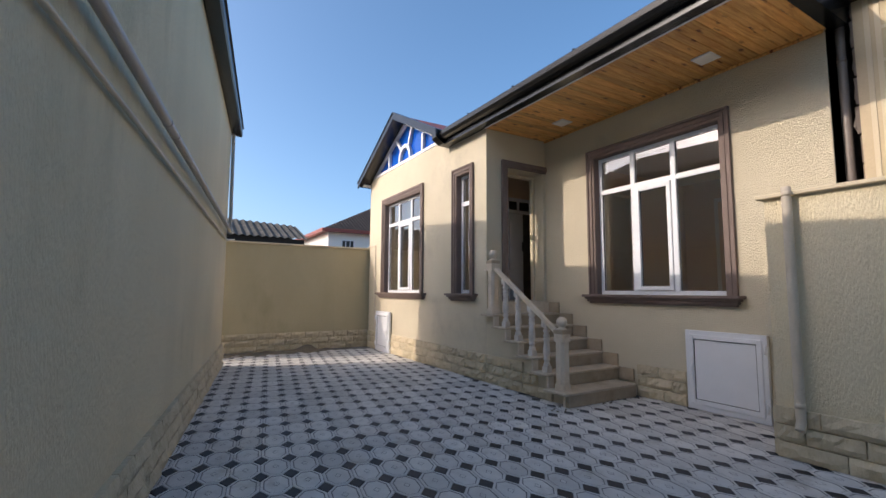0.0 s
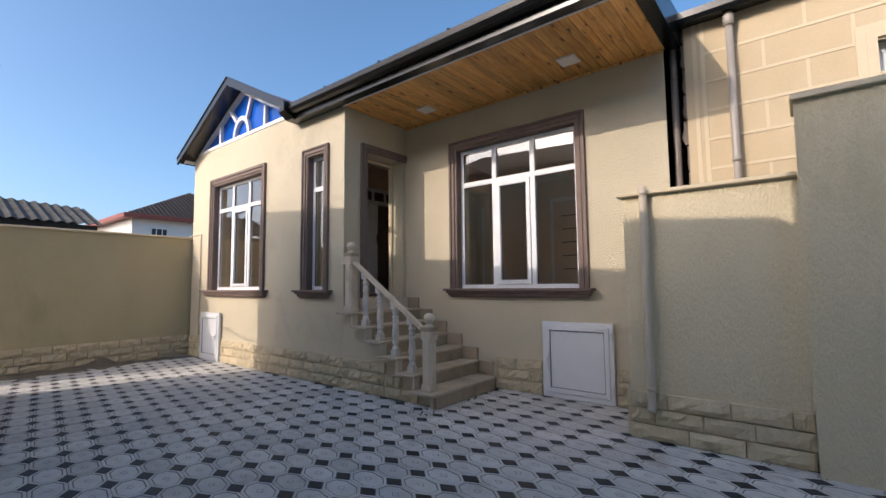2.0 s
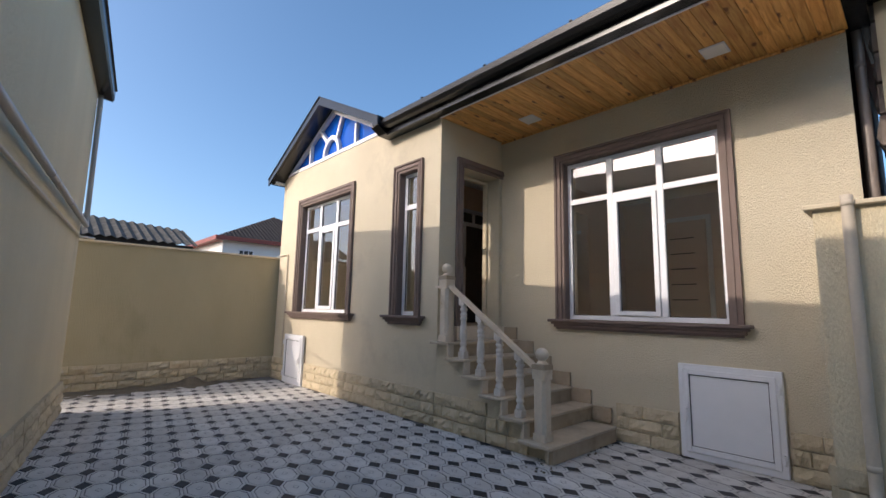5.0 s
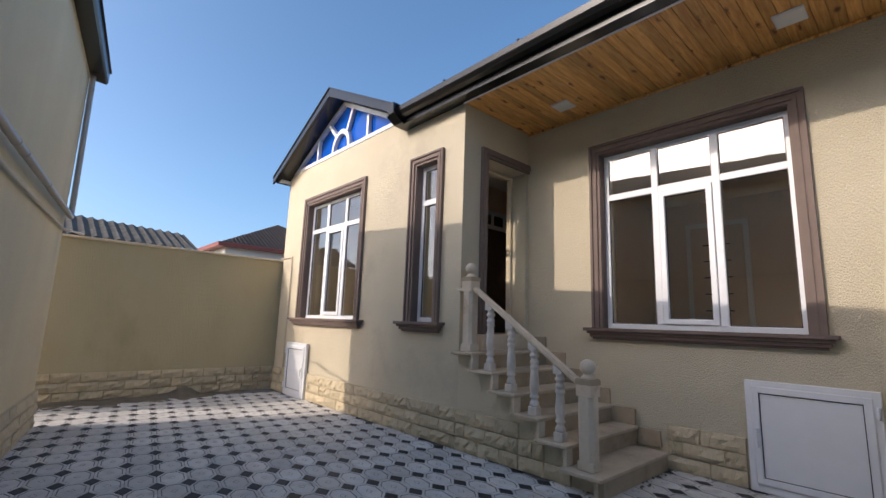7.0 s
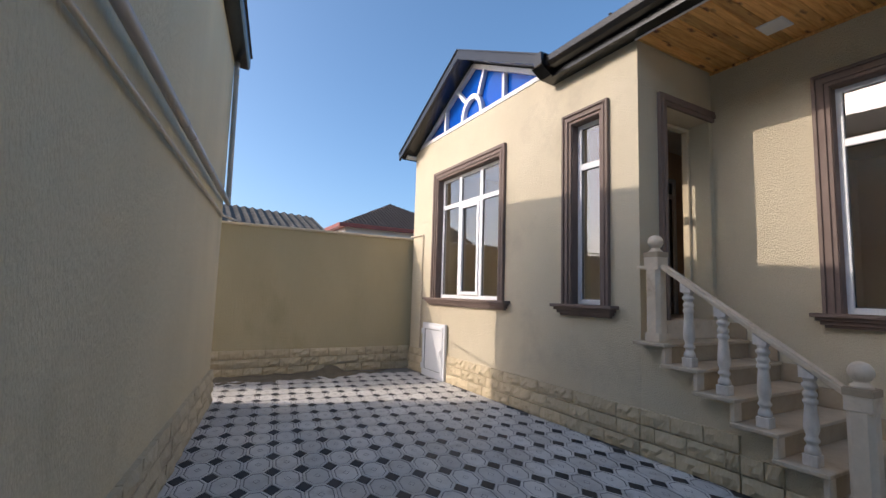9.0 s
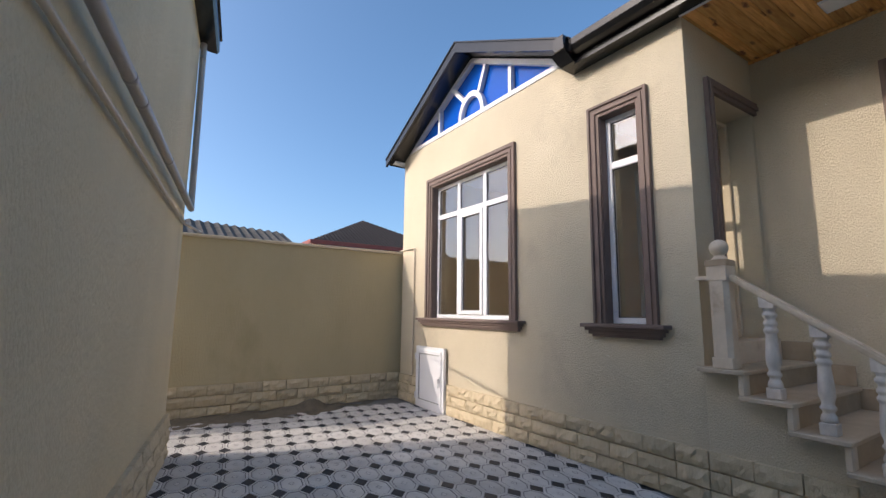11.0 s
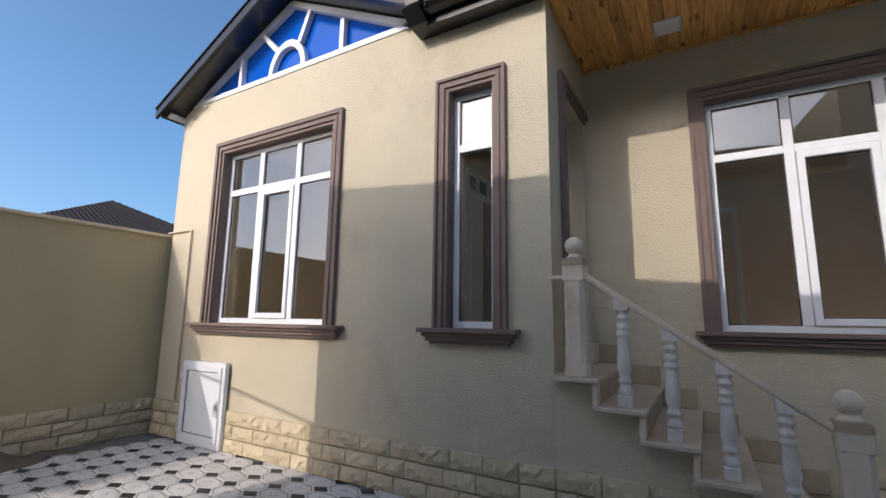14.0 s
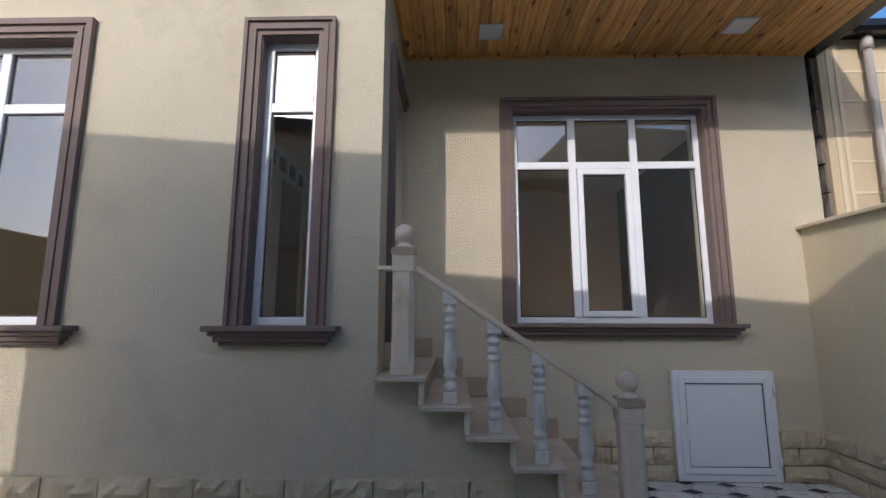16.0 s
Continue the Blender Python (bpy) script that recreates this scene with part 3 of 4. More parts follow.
def vestibule_door(x0, x1, y):
    """White frame with a transom and one half-open leaf, against the far wall of the entrance hall."""
    d = thing("hall_door", (x0 + x1) / 2, y, FLOOR_Z, "white hall door with transom, half open on dark stone", "door")
    b = bmesh.new()
    for a in (x0, x1 - 0.07):
        soft_box(b, a, a + 0.07, y - 0.06, y - 0.002, FLOOR_Z, 3.30, 0.006)
    for z in (2.98, 3.23):
        soft_box(b, x0 + 0.066, x1 - 0.066, y - 0.059, y - 0.002, z, z + 0.07, 0.006)
    part("door_frame", b, PVC, d)
    for k in (1, 2, 3):
        b = bmesh.new()
        c = x0 + (x1 - x0) * k / 4
        soft_box(b, c - 0.025, c + 0.025, y - 0.057, y - 0.004, 3.05, 3.23, 0.004)
        part("transom_bar", b, PVC, d)
    b = bmesh.new()
    box(b, x0 + 0.07, x1 - 0.07, y - 0.03, y - 0.002, 3.05, 3.23)
    part("transom_pane", b, RUBBER, d, "dark glass")
    b = bmesh.new()
    box(b, x0 + 0.07, x1 - 0.07, y - 0.028, y - 0.002, FLOOR_Z, 2.98)
    part("stone_lining", b, STONE_DARK, d, "dark veined stone")
    b = bmesh.new()
    soft_box(b, x0 + 0.075, x0 + 0.42, y - 0.075, y - 0.032, FLOOR_Z + 0.01, 2.97, 0.006)
    leaf = part("leaf", b, PVC, d, "white door leaf")
    b = bmesh.new()
    tube(b, [(x0 + 0.37, y - 0.11, 2.2), (x0 + 0.37, y - 0.11, 2.38)], 0.012, 10)
    part("handle", b, RUBBER, leaf, "dark handle")


vestibule_door(5.46, 6.75, 7.0)
room_door(9.44, 4.0, 4.85, -1)
room_door(9.44, 5.95, 6.75, -1)

# ---- hatches ----
def hatch(name, x, y0, y1, z1, hinge_right, label):
    h = thing(name, x, (y0 + y1) / 2, 0, label, "hatch", "cellar hatches")
    f = 0.06
    b = bmesh.new()
    for a in (y0, y1 - f):
        soft_box(b, x - 0.05, x - 0.001, a, a + f, 0.005, z1, 0.005)
    for a in (0.005, z1 - f):
        soft_box(b, x - 0.0495, x - 0.0015, y0 + f - 0.004, y1 - f + 0.004, a, a + f, 0.005)
    part("hatch_frame", b, PVC, h)
    b = bmesh.new()
    g = f - 0.012
    for a, e in ((y0 + g, y0 + g + 0.055), (y1 - g - 0.055, y1 - g)):
        soft_box(b, x - 0.066, x - 0.02, a, e, 0.02 + g, z1 - g, 0.006)
    for a, e in ((0.02 + g, 0.075 + g), (z1 - g - 0.055, z1 - g)):
        soft_box(b, x - 0.0655, x - 0.02, y0 + g + 0.05, y1 - g - 0.05, a, e, 0.006)
    sash = part("hatch_leaf", b, PVC, h, "white plastic leaf")
    b = bmesh.new()
    m = g + 0.05
    box(b, x - 0.048, x - 0.03, y0 + m, y1 - m, 0.02 + m, z1 - m)
    part("panel", b, PVC, sash)
    b = bmesh.new()
    for p, q, u, v in ((y0 + m, y0 + m + 0.012, 0.02 + m, z1 - m), (y1 - m - 0.012, y1 - m, 0.02 + m, z1 - m), (y0 + m, y1 - m, z1 - m - 0.012, z1 - m), (y0 + m, y1 - m, 0.02 + m, 0.03 + m)):
        box(b, x - 0.054, x - 0.047, p, q, u, v)
    part("gasket", b, RUBBER, sash, "dark gasket")
    ys = y1 - g - 0.03 if hinge_right else y0 + g + 0.03
    b = bmesh.new()
    soft_box(b, x - 0.08, x - 0.066, ys - 0.014, ys + 0.014, z1 * 0.45, z1 * 0.45 + 0.11, 0.005)
    soft_box(b, x - 0.105, x - 0.08, ys - 0.01, ys + 0.01, z1 * 0.45 + 0.05, z1 * 0.45 + 0.075, 0.004)
    soft_box(b, x - 0.107, x - 0.09, ys - 0.011, ys + 0.011, z1 * 0.45 - 0.05, z1 * 0.45 + 0.075, 0.005)
    part("handle", b, PVC, sash, "white lever handle")
    yh = y0 + 0.02 if hinge_right else y1 - 0.02
    for z in (0.12, z1 - 0.2):
        b = bmesh.new()
        tube(b, [(x - 0.068, yh, z), (x - 0.068, yh, z + 0.09)], 0.011, 10)
        part("hinge", b, PVC, h)


hatch("cellar_hatch", HX, 2.17, 3.05, 0.92, True, "white plastic cellar hatch beside the steps")
hatch("cellar_hatch", FX - 0.02, 9.0, 9.78, 0.90, False, "tall white plastic cellar hatch near the garden wall")

# ---- steps ----
RISE, RUN, NOSE = 0.1715, 0.2765, 3.745
steps = thing("entrance_steps", 4.45, 4.5, 0, "pale stone entrance steps, six risers", "steps")
SX = 3.785
b = bmesh.new()
prof = [(NOSE + 0.03, 0)]
for i in range(6):
    prof += [(NOSE + 0.03 + i * RUN, (i + 1) * RISE - 0.03), (NOSE + 0.03 + (i + 1) * RUN if i < 5 else PY - 0.001, (i + 1) * RISE - 0.03)]
prof += [(PY - 0.001, 0)]
prism(b, prof, "x", FX + 0.002, HX - 0.002)
part("body", b, PLASTER, steps, "beige plastered flank")
for i in range(6):
    ya = NOSE + i * RUN
    yb = NOSE + (i + 1) * RUN + 0.045 if i < 5 else PY - 0.002
    z = (i + 1) * RISE
    b = bmesh.new()
    soft_box(b, SX - 0.04 if i else SX - 0.08, HX - 0.003 if i else 5.00, ya if i else ya - 0.05, yb, z - 0.03, z, 0.005)
    part("tread", b, TREAD, steps)
    # Riser colour includes the shade that falls under the tread above.
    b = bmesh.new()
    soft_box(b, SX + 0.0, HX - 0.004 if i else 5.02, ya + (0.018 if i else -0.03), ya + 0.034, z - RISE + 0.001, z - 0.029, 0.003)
    part("riser", b, RISER, steps, "brownish stone riser, darkened for shade under the tread")
    b = bmesh.new()
    soft_box(b, SX - 0.012, FX + 0.001, ya + 0.0175, ya + 0.05, z - RISE + 0.001, z - 0.0295, 0.003)
    part("end_strip", b, MARBLE, steps)
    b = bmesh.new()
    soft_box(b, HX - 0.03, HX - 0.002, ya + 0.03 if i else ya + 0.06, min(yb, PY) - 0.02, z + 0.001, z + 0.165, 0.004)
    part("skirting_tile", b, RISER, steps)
b = bmesh.new()
soft_box(b, 4.16, HX - 0.024, PY - 0.07, PY - 0.002, 6 * RISE + 0.001, FLOOR_Z + 0.01, 0.005)
part("door_step", b, MARBLE, steps)

# ---- balustrade ----
rail = thing("balustrade", 3.86, 4.6, RISE, "pale carved stone balustrade with ball-topped newels", "balustrade")
BX = 3.87


def newel(y, z, h):
    b = bmesh.new()
    w = 0.072
    soft_box(b, BX - w, BX + w, y - w, y + w, z, z + h * 0.10, 0.006)
    s = bmesh.new()
    box(s, BX - w + 0.002, BX + w - 0.002, y - w + 0.002, y + w - 0.002, z + h * 0.09, z + h * 0.82)
    bmesh.ops.bevel(s, geom=[e for e in s.edges if abs(e.verts[0].co.z - e.verts[1].co.z) > 0.1], offset=0.03, segments=1, affect="EDGES")
    join(b, s)
    soft_box(b, BX - w - 0.001, BX + w + 0.001, y - w - 0.001, y + w + 0.001, z + h * 0.80, z + h - 0.03, 0.006)
    post = part("newel_post", b, MARBLE, rail)
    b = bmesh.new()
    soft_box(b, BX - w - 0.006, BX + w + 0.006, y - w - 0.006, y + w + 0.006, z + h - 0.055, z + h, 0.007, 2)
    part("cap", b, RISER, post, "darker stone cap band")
    b = bmesh.new()
    r = 0.066
    lathe(b, [(0.062, z + h), (0.055, z + h + 0.014), (0.038, z + h + 0.03)] + [(r * math.sin(radians(a)), z + h + 0.028 + r - r * math.cos(radians(a))) for a in range(32, 180, 12)] + [(0.004, z + h + 0.028 + 2 * r)], BX, y, 24)
    part("ball", b, MARBLE, post)


newel(3.885, RISE, 0.727)
newel(5.285, 6 * RISE, 0.805)
b = bmesh.new()
p0, p1 = Vector((3.95, 0.845)), Vector((5.215, 1.70))
d = (p1 - p0).normalized()
nrm = Vector((-d.y, d.x))
prism(b, [tuple(p0 - nrm * 0.02), tuple(p1 - nrm * 0.02), tuple(p1 + nrm * 0.025), tuple(p0 + nrm * 0.025)], "x", BX - 0.042, BX + 0.042)
bmesh.ops.bevel(b, geom=[e for e in b.edges if abs(e.verts[0].co.x - e.verts[1].co.x) < 0.01 and (e.verts[0].co - e.verts[1].co).length > 0.5], offset=0.012, segments=2, affect="EDGES")
part("handrail", b, MARBLE, rail)
b = bmesh.new()
soft_box(b, BX - 0.05, BX + 0.04, 5.36, PY + 0.004, 1.685, 1.715, 0.006)
part("rail_stub", b, MARBLE, rail)


def baluster(y, z, top):
    h = top - z
    b = bmesh.new()
    soft_box(b, BX - 0.045, BX + 0.045, y - 0.045, y + 0.045, z, z + 0.075, 0.005)
    prof = [(0.040, 0.075), (0.047, 0.085), (0.042, 0.112), (0.032, 0.128), (0.031, 0.142), (0.043, 0.156), (0.044, 0.166), (0.034, 0.182),
            (0.033, 0.195), (0.045, 0.235), (0.045, 0.27), (0.034, h - 0.235), (0.034, h - 0.225), (0.043, h - 0.215), (0.044, h - 0.198), (0.035, h - 0.188),
            (0.034, h - 0.178), (0.042, h - 0.168), (0.042, h - 0.150), (0.032, h - 0.138), (0.032, h - 0.122), (0.045, h - 0.108), (0.046, h - 0.092),
            (0.034, h - 0.080), (0.034, h - 0.070), (0.043, h - 0.050)]
    lathe(b, [(r, z + q) for r, q in prof], BX, y, 18)
    s = d.y / d.x * 0.045
    prism(b, [(y - 0.045, z + h - 0.051), (y + 0.045, z + h - 0.051), (y + 0.045, z + h + s), (y - 0.045, z + h - s)], "x", BX - 0.045, BX + 0.045)
    part("baluster", b, BALUSTER, rail, "grey veined turned baluster")


for i in range(1, 5):
    y = NOSE + i * RUN + 0.135
    t = (y - p0.x) / (p1.x - p0.x)
    baluster(y, (i + 1) * RISE, p0.y + t * (p1.y - p0.y) - 0.022)

# ---- ceiling lights ----
def ceiling_light(x, y):
    c = thing("ceiling_light", x, y, 3.955, "square white flush light panel in the pine ceiling", "ceiling light", "porch lights")
    b = bmesh.new()
    soft_box(b, x - 0.11, x + 0.11, y - 0.11, y + 0.11, 3.938, 3.954, 0.005)
    part("rim", b, PVC, c)
    b = bmesh.new()
    soft_box(b, x - 0.095, x + 0.095, y - 0.095, y + 0.095, 3.934, 3.9385, 0.002)
    part("diffuser", b, LAMP, c)


ceiling_light(4.70, 4.62)
ceiling_light(4.66, 2.42)


# ---- pipes ----
def pipe(name, pts, r, mat, label, joints=(), turn=None):
    """A pipe with collars, in world places or along the slanting wall."""
    p = thing(name, *(tuple(pts[0]) if turn is None else tuple(LW @ Vector(pts[0]))), label, "pipe")
    q = [tuple(v) if turn is None else tuple(LW @ Vector(v)) for v in pts]
    line = [q[0]]
    for a, e in zip(q, q[1:]):
        cut = min(0.06, (Vector(e) - Vector(a)).length * 0.3)
        u = (Vector(e) - Vector(a)).normalized() * cut
        line += [Vector(a) + u, Vector(e) - u, e]
    b = bmesh.new()
    tube(b, line, r)
    part("run", b, mat, p)
    for j in joints:
        a, e, f = Vector(q[j[0]]), Vector(q[j[0] + 1]), j[1]
        m = a.lerp(e, f)
        u = (e - a).normalized()
        b = bmesh.new()
        tube(b, [m - u * 0.02, m + u * 0.02], r * 1.06)
        part("collar", b, mat, p)
    return p


pipe("drain_pipe", [(0.07, -13.5, 2.49), (0.07, -0.14, 2.42), (0.06, -0.07, 2.48), (0.04, -0.06, 4.26)], 0.031, PIPE_G, "thick grey plastic drain pipe along the rough wall", [(0, f) for f in (0.42, 0.58, 0.60, 0.79, 0.81, 0.88, 0.94)] + [(2, 0.9)], 1)
pipe("gas_pipe", [(0.028, -13.5, 2.25), (0.028, -0.2, 2.26), (0.028, 1.64, 2.46)], 0.015, PIPE, "thin painted gas pipe along the rough wall", [(0, f) for f in (0.45, 0.62, 0.76, 0.88, 0.96)], 1)
pipe("downpipe", [(4.15, 1.55, 2.26), (4.15, 1.55, 0.32), (4.12, 1.55, 0.26)], 0.036, PIPE, "beige painted downpipe on the low wall", [(0, 0.03), (0, 0.93)])
pipe("downpipe", [(5.30, 1.46, 4.05), (5.30, 1.46, 0.1)], 0.04, BROWN_PIPE, "brown downpipe at the house corner", [(0, 0.1), (0, 0.6)])
pipe("wall_conduit", [(FX - 0.02, 10.48, 2.46), (FX - 0.02, 9.98, 2.46), (FX - 0.02, 9.98, 0.43)], 0.012, PIPE, "thin beige conduit at the house corner", [(1, 0.3), (1, 0.8)])

# eave of the neighbouring building
eave = thing("neighbour_eave", *(LW @ Vector((0, 0, 4.3))), "black metal eave and gutter over the rough wall", "eave", kind="structure")
b = bmesh.new()
prism(b, [(-0.25, 4.321), (0.16, 4.27), (0.18, 4.30), (0.18, 4.43), (-0.25, 4.55)], "y", -6.8, 0.12)
b.transform(LW)
part("fascia", b, BLACK, eave)
b = bmesh.new()
prism(b, [(-3.7, 6.0), (-0.25, 4.552), (0.17, 4.435), (0.2, 4.45), (-3.7, 6.1)], "y", -6.8, 0.14)
b.transform(LW)
part("roof_sheet", b, DARK_ROOF, eave)

# ---- neighbour house beyond the low wall ----
nb = thing("neighbour_house", 5.25, 0, 0, "ochre rendered neighbouring house with pale block joints", "house")
NX, NB = 5.2, 1.33
b = bmesh.new()
holed_wall(b, "x", NX, NX + 0.25, -5.0, NB, 0, 4.15, [(-1.4, -0.17, 2.2, 3.5)])
part("wall", b, NEIGHBOUR, nb)
for z in (2.55, 2.86, 3.17, 3.48, 3.79):
    b = bmesh.new()
    box(b, NX - 0.006, NX + 0.001, -5.0, NB - 0.16, z, z + 0.028)
    part("horizontal_joint", b, BAND, nb)
for a in (0.0, 0.075):
    b = bmesh.new()
    box(b, NX - 0.008, NX + 0.001, NB - 0.12 - a, NB - 0.08 - a, 0, 4.15)
    part("corner_band", b, BAND, nb)
zs = (2.24, 2.55, 2.86, 3.17, 3.48, 3.79, 4.15)
for i in range(6):
    yy = 0.62 - 0.33 * (i % 2)
    while yy > -5:
        b = bmesh.new()
        box(b, NX - 0.0055, NX + 0.001, yy, yy + 0.028, zs[i] + 0.028, zs[i + 1])
        part("vertical_joint", b, BAND, nb)
        yy -= 0.66
for d0, d1, o in ((0.0, 0.07, 0.03), (0.07, 0.14, 0.018)):
    for outline in ([(-0.17 + d0, 2.2), (-0.17 + d1, 2.2), (-0.17 + d1, 3.5 + d1), (-0.17 + d0, 3.5 + d0)],
                    [(-1.4 - d0, 2.2), (-1.4 - d1, 2.2), (-1.4 - d1, 3.5 + d1), (-1.4 - d0, 3.5 + d0)],
                    [(-1.4 - d0, 3.5 + d0), (-0.17 + d0, 3.5 + d0), (-0.17 + d1, 3.5 + d1), (-1.4 - d1, 3.5 + d1)]):
        b = bmesh.new()
        prism(b, outline, "x", NX - o, NX)
        part("window_band", b, BAND, nb)
b = bmesh.new()
for a, e, u, v in ((-1.4, -1.34, 2.2, 3.5), (-0.23, -0.17, 2.2, 3.5), (-1.34, -0.23, 3.44, 3.5), (-0.82, -0.76, 2.2, 3.44)):
    soft_box(b, NX + 0.1, NX + 0.16, a, e, u, v, 0.004)
nwin = part("window", b, PVC, nb)
b = bmesh.new()
box(b, NX + 0.125, NX + 0.131, -1.34, -0.23, 2.2, 3.44)
part("pane", b, GLASS, nwin)
b = bmesh.new()
prism(b, [(NX - 0.10, 4.151), (NX - 0.10, 4.25), (NX - 0.04, 4.28), (NX + 4, 4.9), (NX + 4, 4.75), (NX, 4.151)], "y", -5.0, NB + 0.12)
part("roof", b, BLACK, nb, "black metal roof edge")
b = bmesh.new()
prism(b, [(NX - 0.101, 4.13), (NX - 0.17, 4.13), (NX - 0.20, 4.17), (NX - 0.20, 4.24), (NX - 0.101, 4.24)], "y", -5.0, NB + 0.14)
part("gutter", b, BLACK, nb, "black gutter")
b = bmesh.new()
tube(b, [(NX - 0.08, 0.90, 4.16), (NX - 0.08, 0.90, 1.0)], 0.035)
part("downpipe", b, PIPE_G, nb, "grey downpipe")
b = bmesh.new()
tube(b, [(NX - 0.08, 0.90, 4.10), (NX - 0.08, 0.90, 3.99)], 0.05)
part("collar", b, PIPE_G, nb)
b = bmesh.new()
tube(b, [(NX - 0.08, 0.90, 2.63), (NX - 0.08, 0.90, 2.58)], 0.042)
part("collar", b, PIPE_G, nb)
b = bmesh.new()
box(b, NX + 0.02, 9.0, NB - 0.25, NB - 0.001, 0, 4.3)
part("side_wall", b, GROUT, nb)

# ---- beyond the garden wall ----
shed = thing("shed", 2.4, 19.5, 0, "weathered open shed with a corrugated sheet roof", "shed")
b = bmesh.new()
n = 96
cols = []
for i in range(n + 1):
    x = -2.5 + 6.75 * i / n
    w = 0.035 * math.sin(2 * math.pi * i / 4)
    dz = -0.045 * (x - 1.0)
    cols.append([b.verts.new((x, 18.4, 3.50 + w + dz * 0.2)), b.verts.new((x - 0.05, 20.6, 4.42 + w + dz)), b.verts.new((x - 0.05, 20.6, 4.40 + w + dz)), b.verts.new((x, 18.4, 3.485 + w + dz * 0.2))])
for p, q in zip(cols, cols[1:]):
    for k in range(4):
        b.faces.new((p[k], q[k], q[(k + 1) % 4], p[(k + 1) % 4]))
b.faces.new(cols[0]), b.faces.new(cols[-1][::-1])
part("roof_sheet", b, SLATE, shed)
# Dark strip below the eave takes the place of the roof's shaded underside.
b = bmesh.new()
box(b, -2.5, 4.15, 18.55, 18.65, 3.20, 3.44)
part("beam", b, DARK, shed)
for x in (-2.4, 0.9, 4.05):
    b = bmesh.new()
    box(b, x - 0.05, x + 0.05, 18.56, 18.64, -0.06, 3.33)
    part("post", b, DARK, shed)
b = bmesh.new()
box(b, -2.5, 4.0, 20.4, 20.5, -0.06, 3.95)
part("back_wall", b, DARK, shed)

fh = thing("far_house", 12.8, 33, 0, "white house with dark hipped roof and red eaves", "house")
b = bmesh.new()
box(b, 8.2, 17.4, 29.2, 37.8, -0.06, 5.3)
part("wall", b, WHITE, fh)
b = bmesh.new()
eaves = [b.verts.new(p) for p in ((7.7, 28.7, 5.42), (17.9, 28.7, 5.42), (17.9, 38.3, 5.42), (7.7, 38.3, 5.42))]
top = b.verts.new((12.8, 33.5, 7.95))
for i in range(4):
    b.faces.new((eaves[i], eaves[(i + 1) % 4], top))
b.faces.new(eaves[::-1])
froof = part("roof", b, DARK_ROOF, fh, "dark brown ribbed metal roof")
for i in range(1, 40):
    x = 7.75 + i * 0.253
    k = max(0.02, 1 - abs(x - 12.8) / 5.1)
    b = bmesh.new()
    vs = []
    for f in (0.0, k):
        for dx, dz in ((-0.03, 0.0), (0.0, 0.05), (0.03, 0.0)):
            vs.append(b.verts.new((x + dx, 28.7 + 4.8 * f, 5.425 + 2.53 * f + dz)))
    for q in ((0, 1, 4, 3), (1, 2, 5, 4), (0, 3, 5, 2)):
        b.faces.new([vs[j] for j in q])
    b.faces.new((vs[0], vs[2], vs[1])), b.faces.new((vs[3], vs[4], vs[5]))
    part("rib", b, DARK_ROOF, froof)
b = bmesh.new()
for x0, x1, y0, y1 in ((7.66, 17.94, 28.64, 28.70), (7.64, 7.70, 28.64, 38.3)):
    soft_box(b, x0, x1, y0, y1, 5.22, 5.46, 0.01)
part("eave_board", b, RED, fh, "dark red eave board")
b = bmesh.new()
soft_box(b, 7.7, 8.2, 28.7, 38.3, 5.28, 5.30, 0.004)
soft_box(b, 8.2, 17.9, 28.7, 29.2, 5.28, 5.30, 0.004)
part("eave_soffit", b, RED, fh)
b = bmesh.new()
for p, q, u, v in ((9.1, 10.0, 4.1, 4.16), (9.1, 10.0, 4.74, 4.8), (9.1, 9.16, 4.16, 4.74), (9.94, 10.0, 4.16, 4.74), (9.38, 9.42, 4.16, 4.74), (9.68, 9.72, 4.16, 4.74)):
    box(b, p, q, 29.14, 29.199, u, v)
fwin = part("window", b, PVC, fh)
b = bmesh.new()
box(b, 9.15, 9.95, 29.17, 29.198, 4.15, 4.75)
part("pane", b, RUBBER, fwin, "dark pane")

# ---- plinths of split stone ----
random.seed(5)
BRICKS = []
for k in range(6):
    b = bmesh.new()
    nx, nz = 6, 3
    g = {}
    for i in range(nx + 1):
        for j in range(nz + 1):
            edge = i in (0, nx) or j in (0, nz)
            g[i, j] = b.verts.new((i / nx + (0.0 if edge else random.uniform(-0.05, 0.05)), -(0.030 + (0.008 * random.random() if edge else 0.004 + 0.030 * random.random())), 0.005 + 0.127 * j / nz))
    for i in range(nx):
        for j in range(nz):
            b.faces.new((g[i, j], g[i + 1, j], g[i + 1, j + 1], g[i, j + 1]))
    ring = [(i, 0) for i in range(nx + 1)] + [(nx, j) for j in range(1, nz + 1)] + [(i, nz) for i in range(nx - 1, -1, -1)] + [(0, j) for j in range(nz - 1, 0, -1)]
    back = [b.verts.new((g[r].co.x, 0.0, g[r].co.z)) for r in ring]
    for i in range(len(ring)):
        o = (i + 1) % len(ring)
        b.faces.new((g[ring[o]], g[ring[i]], back[i], back[o]))
    bmesh.ops.recalc_face_normals(b, faces=b.faces)
    me = bpy.data.meshes.new("brick")
    b.to_mesh(me)
    b.free()
    me.materials.append(STONE)
    BRICKS.append(me)


